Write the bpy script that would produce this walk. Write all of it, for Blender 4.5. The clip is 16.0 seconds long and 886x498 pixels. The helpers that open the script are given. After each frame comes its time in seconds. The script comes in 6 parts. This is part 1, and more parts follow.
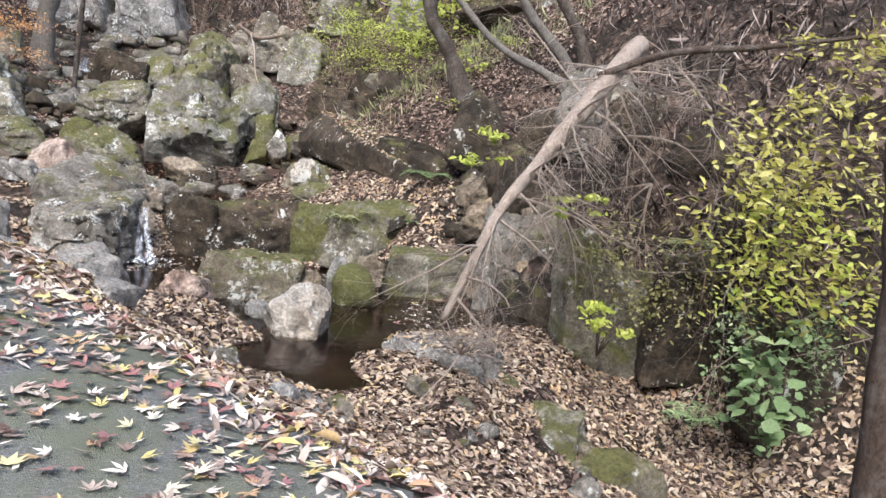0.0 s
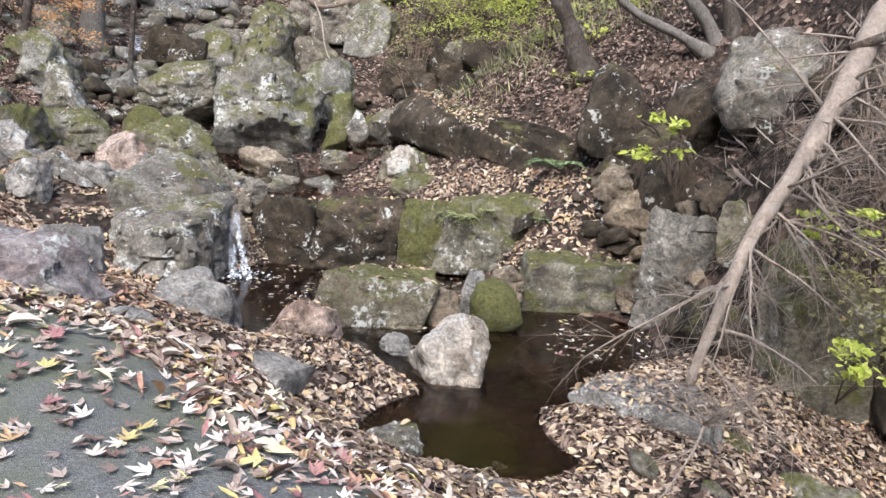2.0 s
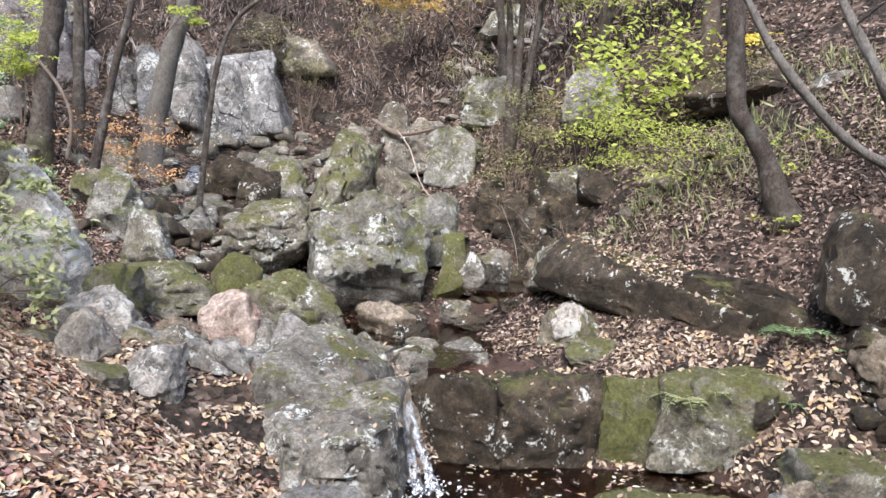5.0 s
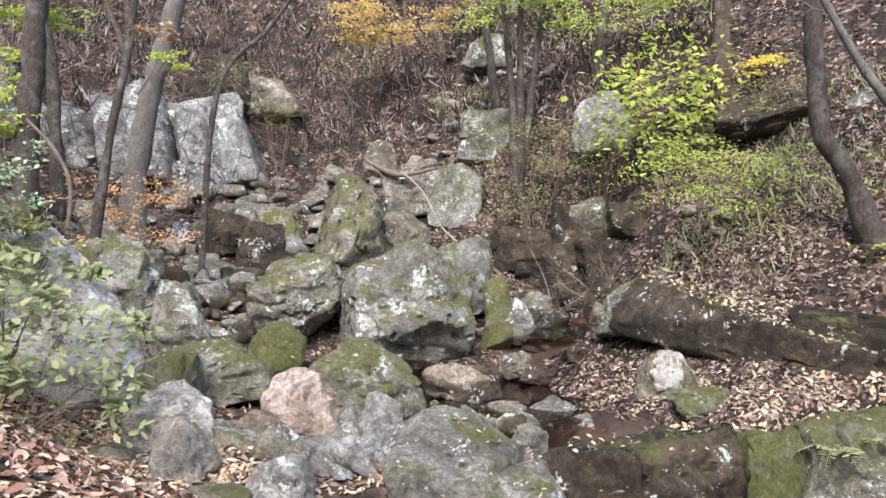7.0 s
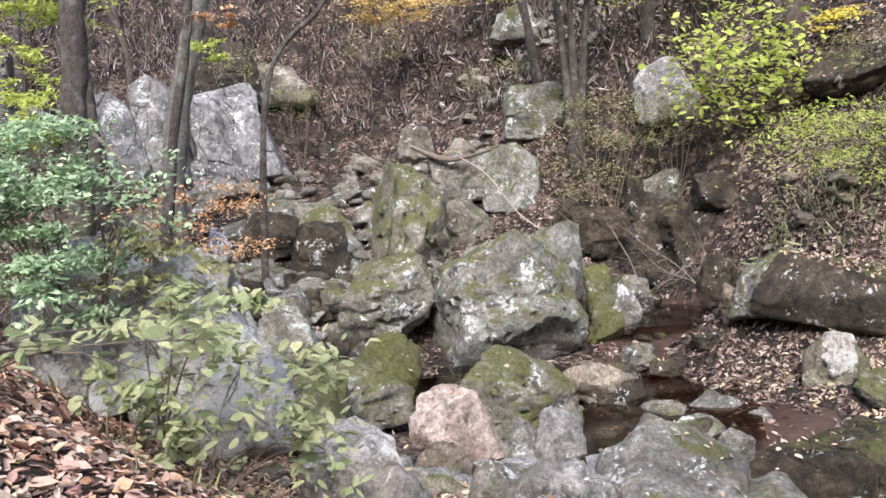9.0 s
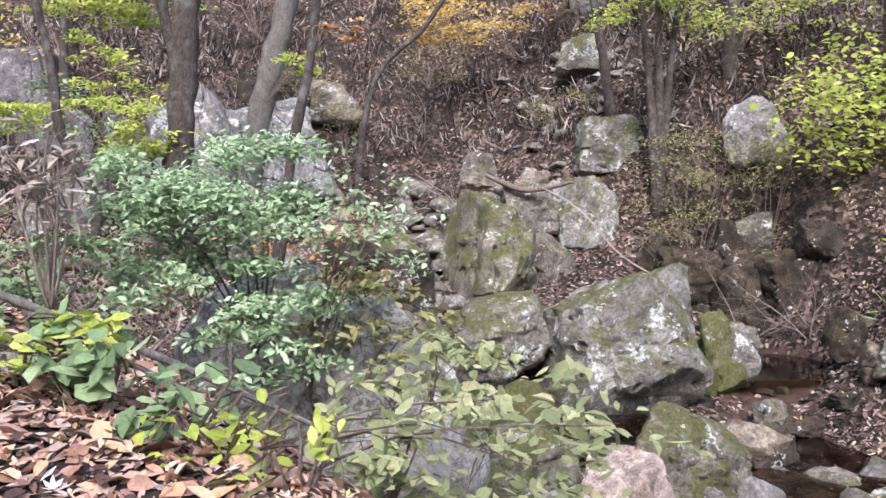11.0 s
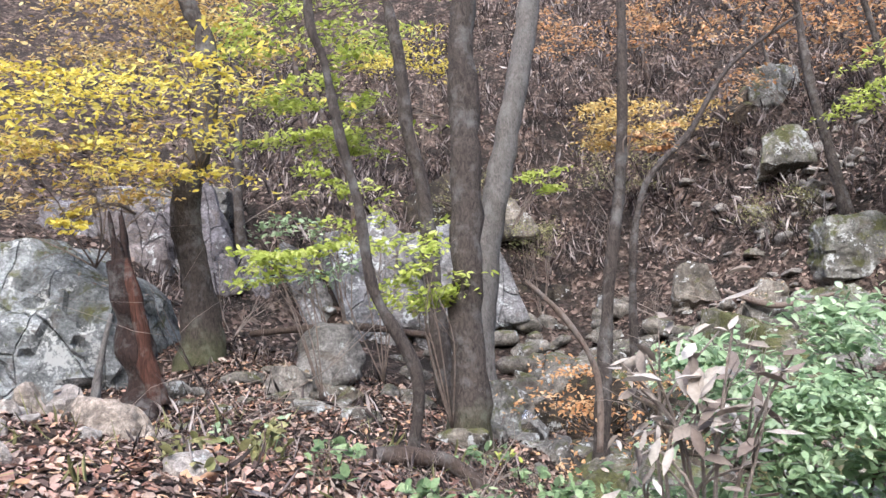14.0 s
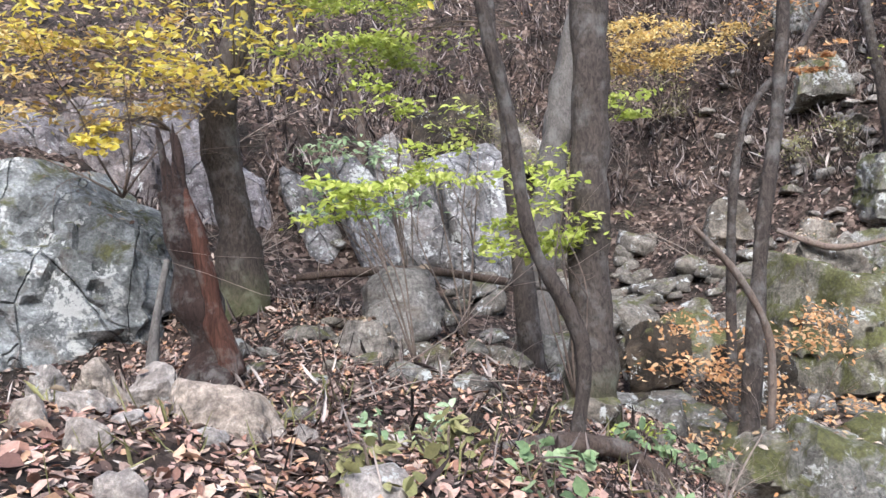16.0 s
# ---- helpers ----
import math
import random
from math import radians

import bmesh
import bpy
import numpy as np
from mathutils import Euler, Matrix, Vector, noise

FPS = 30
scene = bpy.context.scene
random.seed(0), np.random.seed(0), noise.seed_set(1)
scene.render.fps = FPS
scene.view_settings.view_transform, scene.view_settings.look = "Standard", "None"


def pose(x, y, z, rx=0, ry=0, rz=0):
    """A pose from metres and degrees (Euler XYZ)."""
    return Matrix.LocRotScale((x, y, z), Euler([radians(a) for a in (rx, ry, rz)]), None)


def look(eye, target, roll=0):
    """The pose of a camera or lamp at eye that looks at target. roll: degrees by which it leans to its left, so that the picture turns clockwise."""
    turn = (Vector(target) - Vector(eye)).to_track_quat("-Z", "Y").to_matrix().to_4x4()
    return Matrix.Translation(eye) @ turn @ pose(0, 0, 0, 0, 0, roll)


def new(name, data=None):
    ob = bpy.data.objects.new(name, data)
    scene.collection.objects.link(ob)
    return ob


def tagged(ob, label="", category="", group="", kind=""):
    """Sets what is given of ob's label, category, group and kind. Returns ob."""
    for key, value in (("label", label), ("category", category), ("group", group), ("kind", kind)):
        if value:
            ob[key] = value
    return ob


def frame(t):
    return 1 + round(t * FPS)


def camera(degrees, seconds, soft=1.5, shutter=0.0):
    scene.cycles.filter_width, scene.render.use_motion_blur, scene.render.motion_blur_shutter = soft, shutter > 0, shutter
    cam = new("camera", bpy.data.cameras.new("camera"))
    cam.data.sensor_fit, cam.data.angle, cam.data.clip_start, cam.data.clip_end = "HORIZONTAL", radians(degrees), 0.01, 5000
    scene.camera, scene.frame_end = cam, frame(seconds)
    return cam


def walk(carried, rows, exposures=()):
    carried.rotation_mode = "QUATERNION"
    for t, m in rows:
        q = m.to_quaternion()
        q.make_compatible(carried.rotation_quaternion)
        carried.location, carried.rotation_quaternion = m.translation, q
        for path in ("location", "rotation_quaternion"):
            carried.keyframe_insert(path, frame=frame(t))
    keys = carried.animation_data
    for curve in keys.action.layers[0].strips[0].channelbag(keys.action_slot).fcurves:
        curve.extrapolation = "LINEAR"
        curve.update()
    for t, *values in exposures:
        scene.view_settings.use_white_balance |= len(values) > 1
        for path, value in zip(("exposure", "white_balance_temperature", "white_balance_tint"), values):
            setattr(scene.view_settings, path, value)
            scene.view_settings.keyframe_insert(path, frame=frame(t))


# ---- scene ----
cam = camera(60.2, 16.0)
METRES, EYE, TILT, LEAN, TURN = 16.0, 1.46, -8.5, -5.7, 0.0
ROWS = [
    (0.0, 0.0, 0.0, 0.0, 0.0, 0.0, -0.0),
    (0.5, -0.0186, 0.0174, 0.0048, 1.25, -1.34, 0.16),
    (1.0, -0.0363, 0.0431, 0.0175, 2.58, -2.49, 0.76),
    (1.5, -0.0578, 0.066, 0.0259, 3.02, -2.84, 1.04),
    (2.0, -0.0756, 0.086, 0.032, 2.26, -2.9, 1.68),
    (2.5, -0.0946, 0.1083, 0.0425, 1.86, -2.74, 2.01),
    (3.0, -0.1188, 0.1283, 0.0487, 1.73, -1.62, 2.0),
    (3.5, -0.1429, 0.144, 0.059, 1.71, 0.94, 2.28),
    (4.0, -0.1685, 0.1625, 0.068, 3.61, 2.49, 1.77),
    (6.5, -0.3079, 0.2266, 0.1111, -6.42, 6.86, 5.86),
    (7.0, -0.3357, 0.243, 0.1199, -5.64, 6.38, 7.49),
    (7.5, -0.3676, 0.2603, 0.1261, -4.38, 5.24, 9.68),
    (8.0, -0.3946, 0.2777, 0.1348, -4.76, 4.19, 11.77),
    (10.5, -0.5177, 0.3543, 0.1842, -13.42, 5.32, 9.51),
    (11.0, -0.5444, 0.3682, 0.1911, -11.41, 5.45, 9.53),
    (11.5, -0.5669, 0.3832, 0.2016, -9.75, 5.75, 9.28),
    (12.0, -0.5933, 0.4026, 0.214, -9.45, 6.96, 9.18),
    (12.5, -0.6137, 0.4251, 0.2269, -9.17, 10.1, 10.68),
    (13.0, -0.6324, 0.4436, 0.2409, -7.29, 13.6, 10.99),
    (13.5, -0.6547, 0.4615, 0.2535, -6.12, 14.46, 11.29),
    (14.0, -0.672, 0.4815, 0.2586, -5.86, 14.3, 12.07),
    (14.5, -0.6886, 0.5021, 0.2713, -6.57, 13.52, 12.75),
    (15.0, -0.7109, 0.5231, 0.2801, -7.82, 12.57, 13.48),
    (15.5, -0.7295, 0.5455, 0.2863, -10.93, 9.68, 13.82),
    (16.0, -0.7461, 0.5656, 0.2992, -11.19, 7.59, 12.05),
]
walk(cam, [(t, pose(0, 0, EYE, TILT, LEAN, TURN) @ pose(METRES * x, METRES * y, METRES * z, 90 + pitch, roll, yaw)) for t, x, y, z, yaw, pitch, roll in ROWS], [(0.0, 1.55, 6100, 10), (2.5, 1.54, 6050, 10), (4.0, 1.62, 6000, 10), (8.0, 1.64, 6000, 10), (10.5, 1.6, 5850, 16), (13.0, 1.6, 5850, 14), (15.0, 1.62, 5750, 11), (16.0, 1.6, 5750, 11)])

# ---- world and light ----
world = bpy.data.worlds.new("sky")
scene.world = world
world.use_nodes = True
wn = world.node_tree
sky = wn.nodes.new("ShaderNodeTexSky")
sky.sky_type = "NISHITA"
sky.sun_disc = False
sky.sun_elevation, sky.sun_rotation = radians(44), radians(193)
sky.air_density, sky.dust_density = 1.0, 4.0
wn.links.new(sky.outputs[0], wn.nodes["Background"].inputs[0])
wn.nodes["Background"].inputs[1].default_value = 0.13
sun_data = bpy.data.lights.new("sun", "SUN")
sun_data.energy, sun_data.angle, sun_data.color = 1.5, radians(20), (1.0, 0.97, 0.93)
sun_ob = new("sun", sun_data)
sun_ob.matrix_world = look((-8, -9, 18), (-4, 8, 0))


# ---- materials ----
def mat(name, rough=0.9, spec=0.3):
    m = bpy.data.materials.new(name)
    m.use_nodes = True
    b = m.node_tree.nodes["Principled BSDF"]
    b.inputs["Roughness"].default_value = rough
    b.inputs["Specular IOR Level"].default_value = spec
    return m, m.node_tree, b


def node(nt, kind, **inputs):
    n = nt.nodes.new("ShaderNode" + kind)
    for key, value in inputs.items():
        n.inputs[key].default_value = value
    return n


def ramp(nt, source, stops):
    r = nt.nodes.new("ShaderNodeValToRGB")
    els = r.color_ramp.elements
    while len(els) < len(stops):
        els.new(0.5)
    for e, (p, c) in zip(els, stops):
        e.position, e.color = p, (*c, 1)
    nt.links.new(source, r.inputs[0])
    return r.outputs[0]


def noise_tex(nt, scale, detail=6, rough=0.6, coord=None, dist=0.0):
    n = node(nt, "TexNoise", Scale=scale, Detail=detail, Roughness=rough, Distortion=dist)
    if coord is not None:
        nt.links.new(coord, n.inputs["Vector"])
    return n.outputs["Fac"]


def mix(nt, fac, a, b, mode="MIX"):
    m = nt.nodes.new("ShaderNodeMix")
    m.data_type, m.blend_type = "RGBA", mode
    for sock, value in ((m.inputs[0], fac), (m.inputs[6], a), (m.inputs[7], b)):
        if isinstance(value, bpy.types.NodeSocket):
            nt.links.new(value, sock)
        else:
            sock.default_value = value if isinstance(value, float) else (*value, 1)
    return m.outputs[2]


def bump(nt, bsdf, height, strength, distance):
    b = node(nt, "Bump", Strength=strength, Distance=distance)
    nt.links.new(height, b.inputs["Height"])
    nt.links.new(b.outputs[0], bsdf.inputs["Normal"])


def up_facing(nt):
    """0 on walls, 1 on tops, by the way the surface faces."""
    g = nt.nodes.new("ShaderNodeNewGeometry")
    s = nt.nodes.new("ShaderNodeSeparateXYZ")
    nt.links.new(g.outputs["Normal"], s.inputs[0])
    return s.outputs["Z"]


def math_node(nt, op, a, b=0.0, clamp=False):
    m = nt.nodes.new("ShaderNodeMath")
    m.operation, m.use_clamp = op, clamp
    for sock, value in zip(m.inputs, (a, b)):
        if isinstance(value, bpy.types.NodeSocket):
            nt.links.new(value, sock)
        else:
            sock.default_value = value
    return m.outputs[0]


def rock_material(name, dark, light, lichen=0.0, moss=0.0, rough=0.88, spec=0.25, cracked=0.0):
    m, nt, b = mat(name, rough, spec)
    g = nt.nodes.new("ShaderNodeNewGeometry").outputs["Position"]
    big = noise_tex(nt, 1.9, 5, 0.6, g, 0.6)
    mid = noise_tex(nt, 6.5, 8, 0.75, g, 0.8)
    fine = noise_tex(nt, 34.0, 8, 0.75, g, 0.3)
    c = mix(nt, ramp(nt, big, [(0.36, (0, 0, 0)), (0.64, (1, 1, 1))]), dark, light)
    c = mix(nt, 0.8, c, ramp(nt, mid, [(0.32, (0.05, 0.048, 0.045)), (0.5, (0.48, 0.48, 0.48)), (0.68, (0.93, 0.93, 0.93))]), "OVERLAY")
    c = mix(nt, 0.65, c, ramp(nt, fine, [(0.32, (0.08, 0.08, 0.08)), (0.5, (0.48, 0.48, 0.48)), (0.68, (0.94, 0.94, 0.94))]), "OVERLAY")
    # each rock with its own warm or cool cast
    own = nt.nodes.new("ShaderNodeObjectInfo").outputs["Random"]
    cast = ramp(nt, math_node(nt, "ADD", math_node(nt, "MULTIPLY", own, 0.6), math_node(nt, "MULTIPLY", big, 0.4)), [(0.2, (1.0, 1.0, 1.0)), (0.5, (1.0, 0.985, 0.96)), (0.8, (0.98, 0.91, 0.82))])
    c = mix(nt, 1.0, c, cast, "MULTIPLY")
    # brown stains
    stain = noise_tex(nt, 3.1, 5, 0.6, g, 1.0)
    c = mix(nt, ramp(nt, stain, [(0.55, (0, 0, 0)), (0.7, (0.5, 0.5, 0.5))]), c, (0.15, 0.11, 0.075))
    if lichen:
        spots = math_node(nt, "ADD", math_node(nt, "MULTIPLY", noise_tex(nt, 3.6, 3, 0.5, g, 0.5), 0.5), math_node(nt, "MULTIPLY", noise_tex(nt, 19.0, 7, 0.7, g), 0.5))
        edge = 0.595 - 0.085 * lichen
        c = mix(nt, ramp(nt, spots, [(edge, (0, 0, 0)), (edge + 0.03, (0.9, 0.9, 0.9))]), c, (0.58, 0.59, 0.56))
    if moss:
        field = noise_tex(nt, 2.6, 8, 0.72, g, 0.5)
        amount = math_node(nt, "ADD", field, math_node(nt, "MULTIPLY", up_facing(nt), 0.14))
        edge = 0.82 - 0.36 * moss
        tint = mix(nt, ramp(nt, noise_tex(nt, 26.0, 6, 0.75, g), [(0.3, (0, 0, 0)), (0.7, (1, 1, 1))]), (0.030, 0.032, 0.012), (0.16, 0.16, 0.05))
        c = mix(nt, ramp(nt, amount, [(edge, (0, 0, 0)), (edge + 0.1, (0.9, 0.9, 0.9))]), c, tint)
    h = math_node(nt, "ADD", math_node(nt, "MULTIPLY", fine, 0.4), math_node(nt, "MULTIPLY", mid, 0.9))
    if cracked:
        mp = node(nt, "Mapping", Rotation=(0.3, 0.25, 0.2), Scale=(1.5, 1.0, 0.55))
        nt.links.new(mix(nt, 0.22, g, node(nt, "TexNoise", Scale=2.6, Detail=7.0).outputs["Color"]), mp.inputs[0])
        v = node(nt, "TexVoronoi", Scale=1.6)
        v.feature = "DISTANCE_TO_EDGE"
        nt.links.new(mp.outputs[0], v.inputs["Vector"])
        line = ramp(nt, v.outputs["Distance"], [(0.0, (0, 0, 0)), (0.014, (1, 1, 1))])
        c = mix(nt, math_node(nt, "MULTIPLY", math_node(nt, "SUBTRACT", 1.0, line), cracked), c, (0.03, 0.028, 0.025))
        h = math_node(nt, "ADD", h, math_node(nt, "MULTIPLY", line, 1.2))
    nt.links.new(c, b.inputs["Base Color"])
    bump(nt, b, h, 1.0, 0.055)
    return m


ROCK = {
    "grey": rock_material("grey_rock", (0.115, 0.105, 0.09), (0.26, 0.245, 0.22), 0.3, 0.55),
    "smooth": rock_material("smooth_grey_rock", (0.21, 0.21, 0.205), (0.31, 0.31, 0.31), 0.0, 0.0),
    "mossy": rock_material("mossy_rock", (0.12, 0.11, 0.09), (0.25, 0.24, 0.20), 0.3, 0.88),
    "moss": rock_material("moss_rock", (0.09, 0.085, 0.05), (0.18, 0.18, 0.12), 0.1, 1.15),
    "white": rock_material("quartz_rock", (0.30, 0.262, 0.22), (0.58, 0.55, 0.505), 0.4, 0.2),
    "pale": rock_material("pale_rock", (0.20, 0.19, 0.18), (0.33, 0.32, 0.305), 0.1, 0.2),
    "pink": rock_material("pink_rock", (0.30, 0.21, 0.17), (0.46, 0.38, 0.33), 0.0, 0.0),
    "purple": rock_material("purple_rock", (0.24, 0.19, 0.18), (0.36, 0.35, 0.37), 0.25, 0.0),
    "tan": rock_material("brown_rock", (0.14, 0.11, 0.08), (0.28, 0.24, 0.19), 0.0, 0.3, 0.7),
    "tan2": rock_material("dry_tan_rock", (0.34, 0.30, 0.265), (0.50, 0.455, 0.41), 0.1, 0.05),
    # wet ledges, plus shade of hollows and channel bank painted into the colour
    "dark": rock_material("wet_and_shaded_rock", (0.022, 0.018, 0.013), (0.078, 0.062, 0.046), 0.05, 0.5, 0.68, 0.25),
    "lichen": rock_material("lichen_rock", (0.12, 0.112, 0.095), (0.30, 0.295, 0.27), 0.45, 0.8),
    "streaked": rock_material("streaked_lichen_rock", (0.30, 0.285, 0.27), (0.54, 0.53, 0.52), 1.0, 0.3),
    "cliff": rock_material("cliff_rock", (0.12, 0.116, 0.115), (0.31, 0.305, 0.305), 0.35, 0.45, cracked=0.4),
    "wall": rock_material("purple_grey_wall_rock", (0.13, 0.115, 0.115), (0.27, 0.25, 0.255), 0.2, 0.35, cracked=0.5),
    "cliff2": rock_material("cracked_rock", (0.15, 0.157, 0.152), (0.37, 0.388, 0.388), 0.45, 0.6, cracked=0.12),
}


def leaf_material(name, stops, rough=0.75, through_light=0.25, patch=0.5):
    """Leaves whose colour differs from leaf to leaf and in patches."""
    m, nt, b = mat(name, rough, 0.2)
    g = nt.nodes.new("ShaderNodeNewGeometry")
    k = math_node(nt, "ADD", math_node(nt, "MULTIPLY", g.outputs["Random Per Island"], 1.0 - patch * 0.5),
                  math_node(nt, "MULTIPLY", noise_tex(nt, 0.9, 3, 0.5, g.outputs["Position"]), patch * 0.5))
    c = ramp(nt, k, stops)
    c = mix(nt, 0.35, c, ramp(nt, noise_tex(nt, 60.0, 3, 0.6, g.outputs["Position"]), [(0.3, (0.25, 0.25, 0.25)), (0.7, (0.8, 0.8, 0.8))]), "OVERLAY")
    nt.links.new(c, b.inputs["Base Color"])
    t = nt.nodes.new("ShaderNodeBsdfTranslucent")
    nt.links.new(c, t.inputs["Color"])
    s = node(nt, "MixShader", Fac=through_light)
    nt.links.new(b.outputs[0], s.inputs[1])
    nt.links.new(t.outputs[0], s.inputs[2])
    nt.links.new(s.outputs[0], nt.nodes["Material Output"].inputs["Surface"])
    return m


LITTER = leaf_material("dry_leaves", [(0.08, (0.06, 0.04, 0.032)), (0.26, (0.16, 0.11, 0.082)), (0.46, (0.32, 0.245, 0.185)), (0.66, (0.52, 0.44, 0.345)), (0.8, (0.44, 0.33, 0.19)), (0.95, (0.25, 0.11, 0.075))], 0.7, 0.1)
LITTER_PALE = leaf_material("pale_dry_leaves", [(0.08, (0.15, 0.09, 0.075)), (0.26, (0.36, 0.28, 0.235)), (0.48, (0.56, 0.49, 0.42)), (0.62, (0.70, 0.66, 0.59)), (0.72, (0.52, 0.46, 0.18)), (0.82, (0.44, 0.29, 0.17)), (0.9, (0.36, 0.19, 0.17)), (0.96, (0.27, 0.12, 0.13))], 0.6, 0.1, 0.2)
LITTER_RUST = leaf_material("rust_dry_leaves", [(0.08, (0.10, 0.055, 0.045)), (0.3, (0.27, 0.145, 0.10)), (0.5, (0.43, 0.28, 0.225)), (0.68, (0.50, 0.37, 0.285)), (0.85, (0.50, 0.30, 0.17)), (0.95, (0.34, 0.13, 0.10))], 0.7, 0.1)
# dark end lowered almost to black to put shade between the leaves
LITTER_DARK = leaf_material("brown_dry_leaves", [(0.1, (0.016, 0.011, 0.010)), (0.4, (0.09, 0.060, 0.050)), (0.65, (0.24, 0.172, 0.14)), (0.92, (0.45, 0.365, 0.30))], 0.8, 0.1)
GREEN = leaf_material("green_leaves", [(0.15, (0.11, 0.16, 0.08)), (0.5, (0.22, 0.32, 0.15)), (0.85, (0.38, 0.47, 0.26))], 0.5, 0.35)
LIME = leaf_material("lime_leaves", [(0.15, (0.30, 0.36, 0.06)), (0.5, (0.47, 0.54, 0.11)), (0.85, (0.62, 0.65, 0.21))], 0.55, 0.5)
YELLOW = leaf_material("yellow_leaves", [(0.15, (0.56, 0.42, 0.06)), (0.5, (0.74, 0.62, 0.11)), (0.85, (0.80, 0.72, 0.22))], 0.55, 0.45)
ORANGE = leaf_material("orange_leaves", [(0.15, (0.42, 0.20, 0.08)), (0.5, (0.58, 0.33, 0.15)), (0.85, (0.66, 0.46, 0.26))], 0.6, 0.4)
AMBER = leaf_material("amber_leaves", [(0.15, (0.48, 0.31, 0.09)), (0.5, (0.64, 0.46, 0.16)), (0.85, (0.72, 0.60, 0.29))], 0.6, 0.4)
PALE_GREEN = leaf_material("pale_green_leaves", [(0.15, (0.20, 0.23, 0.11)), (0.5, (0.32, 0.35, 0.18)), (0.85, (0.46, 0.45, 0.25))], 0.6, 0.4)
TEAL = leaf_material("blue_green_leaves", [(0.15, (0.15, 0.23, 0.11)), (0.5, (0.32, 0.43, 0.24)), (0.85, (0.50, 0.60, 0.39))], 0.5, 0.35)
VINE = leaf_material("yellow_green_vine_leaves", [(0.15, (0.30, 0.28, 0.06)), (0.5, (0.48, 0.45, 0.12)), (0.85, (0.60, 0.58, 0.24))], 0.55, 0.4)
OLIVE = leaf_material("olive_leaves", [(0.15, (0.13, 0.12, 0.05)), (0.5, (0.24, 0.24, 0.10)), (0.85, (0.38, 0.36, 0.17))], 0.7, 0.35)
# dark end near black, standing in for shade inside the brush
BRUSH = leaf_material("dry_brush", [(0.1, (0.010, 0.008, 0.007)), (0.42, (0.05, 0.037, 0.033)), (0.7, (0.20, 0.16, 0.145)), (0.93, (0.60, 0.53, 0.48))], 0.9, 0.05)


def bark_material(name, dark, light, moss=0.0, stretch=0.4):
    m, nt, b = mat(name, 0.92, 0.2)
    g = nt.nodes.new("ShaderNodeNewGeometry").outputs["Position"]
    mp = node(nt, "Mapping", Scale=(1, 1, stretch))
    nt.links.new(g, mp.inputs[0])
    ridges = noise_tex(nt, 30.0, 9, 0.78, mp.outputs[0], 1.2)
    blot = noise_tex(nt, 5.5, 7, 0.7, g)
    c = ramp(nt, ridges, [(0.34, dark), (0.64, light)])
    c = mix(nt, ramp(nt, blot, [(0.5, (0, 0, 0)), (0.72, (0.5, 0.5, 0.5))]), c, (0.30, 0.30, 0.28))
    if moss:
        z = nt.nodes.new("ShaderNodeSeparateXYZ")
        nt.links.new(nt.nodes.new("ShaderNodeTexCoord").outputs["Object"], z.inputs[0])
        low = math_node(nt, "SUBTRACT", moss, math_node(nt, "MULTIPLY", z.outputs["Z"], 0.9))
        f = math_node(nt, "ADD", low, math_node(nt, "SUBTRACT", blot, 0.5), True)
        c = mix(nt, f, c, (0.10, 0.12, 0.03))
    nt.links.new(c, b.inputs["Base Color"])
    bump(nt, b, ridges, 0.9, 0.03)
    return m


BARK = bark_material("grey_brown_bark", (0.02, 0.016, 0.014), (0.115, 0.094, 0.08))
BARK_MOSS = bark_material("bark_with_moss", (0.02, 0.016, 0.014), (0.12, 0.098, 0.083), 0.5)
BARK_PALE = bark_material("pale_bark", (0.07, 0.062, 0.055), (0.23, 0.21, 0.19))
BARK_DARK = bark_material("dark_bark", (0.035, 0.025, 0.02), (0.13, 0.095, 0.075))
TWIG = bark_material("bare_twig", (0.20, 0.16, 0.13), (0.48, 0.40, 0.34))
TWIG_BROWN = bark_material("brown_twig", (0.10, 0.075, 0.06), (0.26, 0.20, 0.16))
ROT = bark_material("rotten_wood", (0.012, 0.009, 0.008), (0.06, 0.038, 0.031))


def soil_material():
    m, nt, b = mat("leaf_soil", 0.95, 0.15)
    g = nt.nodes.new("ShaderNodeNewGeometry").outputs["Position"]
    v = node(nt, "TexVoronoi", Scale=16.0)
    nt.links.new(mix(nt, 0.05, g, node(nt, "TexNoise", Scale=9.0).outputs["Color"]), v.inputs["Vector"])
    s = nt.nodes.new("ShaderNodeSeparateXYZ")
    nt.links.new(v.outputs["Color"], s.inputs[0])
    leaf = ramp(nt, s.outputs[0], [(0.0, (0.014, 0.010, 0.008)), (0.35, (0.05, 0.034, 0.026)), (0.7, (0.12, 0.084, 0.066)), (1.0, (0.24, 0.185, 0.15))])
    # dark humus, its colour lowered further to deepen the shade in gaps
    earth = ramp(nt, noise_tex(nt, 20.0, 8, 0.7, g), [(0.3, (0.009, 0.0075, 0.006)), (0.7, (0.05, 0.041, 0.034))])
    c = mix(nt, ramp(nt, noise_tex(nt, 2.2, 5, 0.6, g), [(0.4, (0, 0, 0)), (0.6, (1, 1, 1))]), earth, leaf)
    nt.links.new(c, b.inputs["Base Color"])
    bump(nt, b, math_node(nt, "ADD", v.outputs["Distance"], noise_tex(nt, 30.0, 6, 0.7, g)), 0.9, 0.04)
    return m


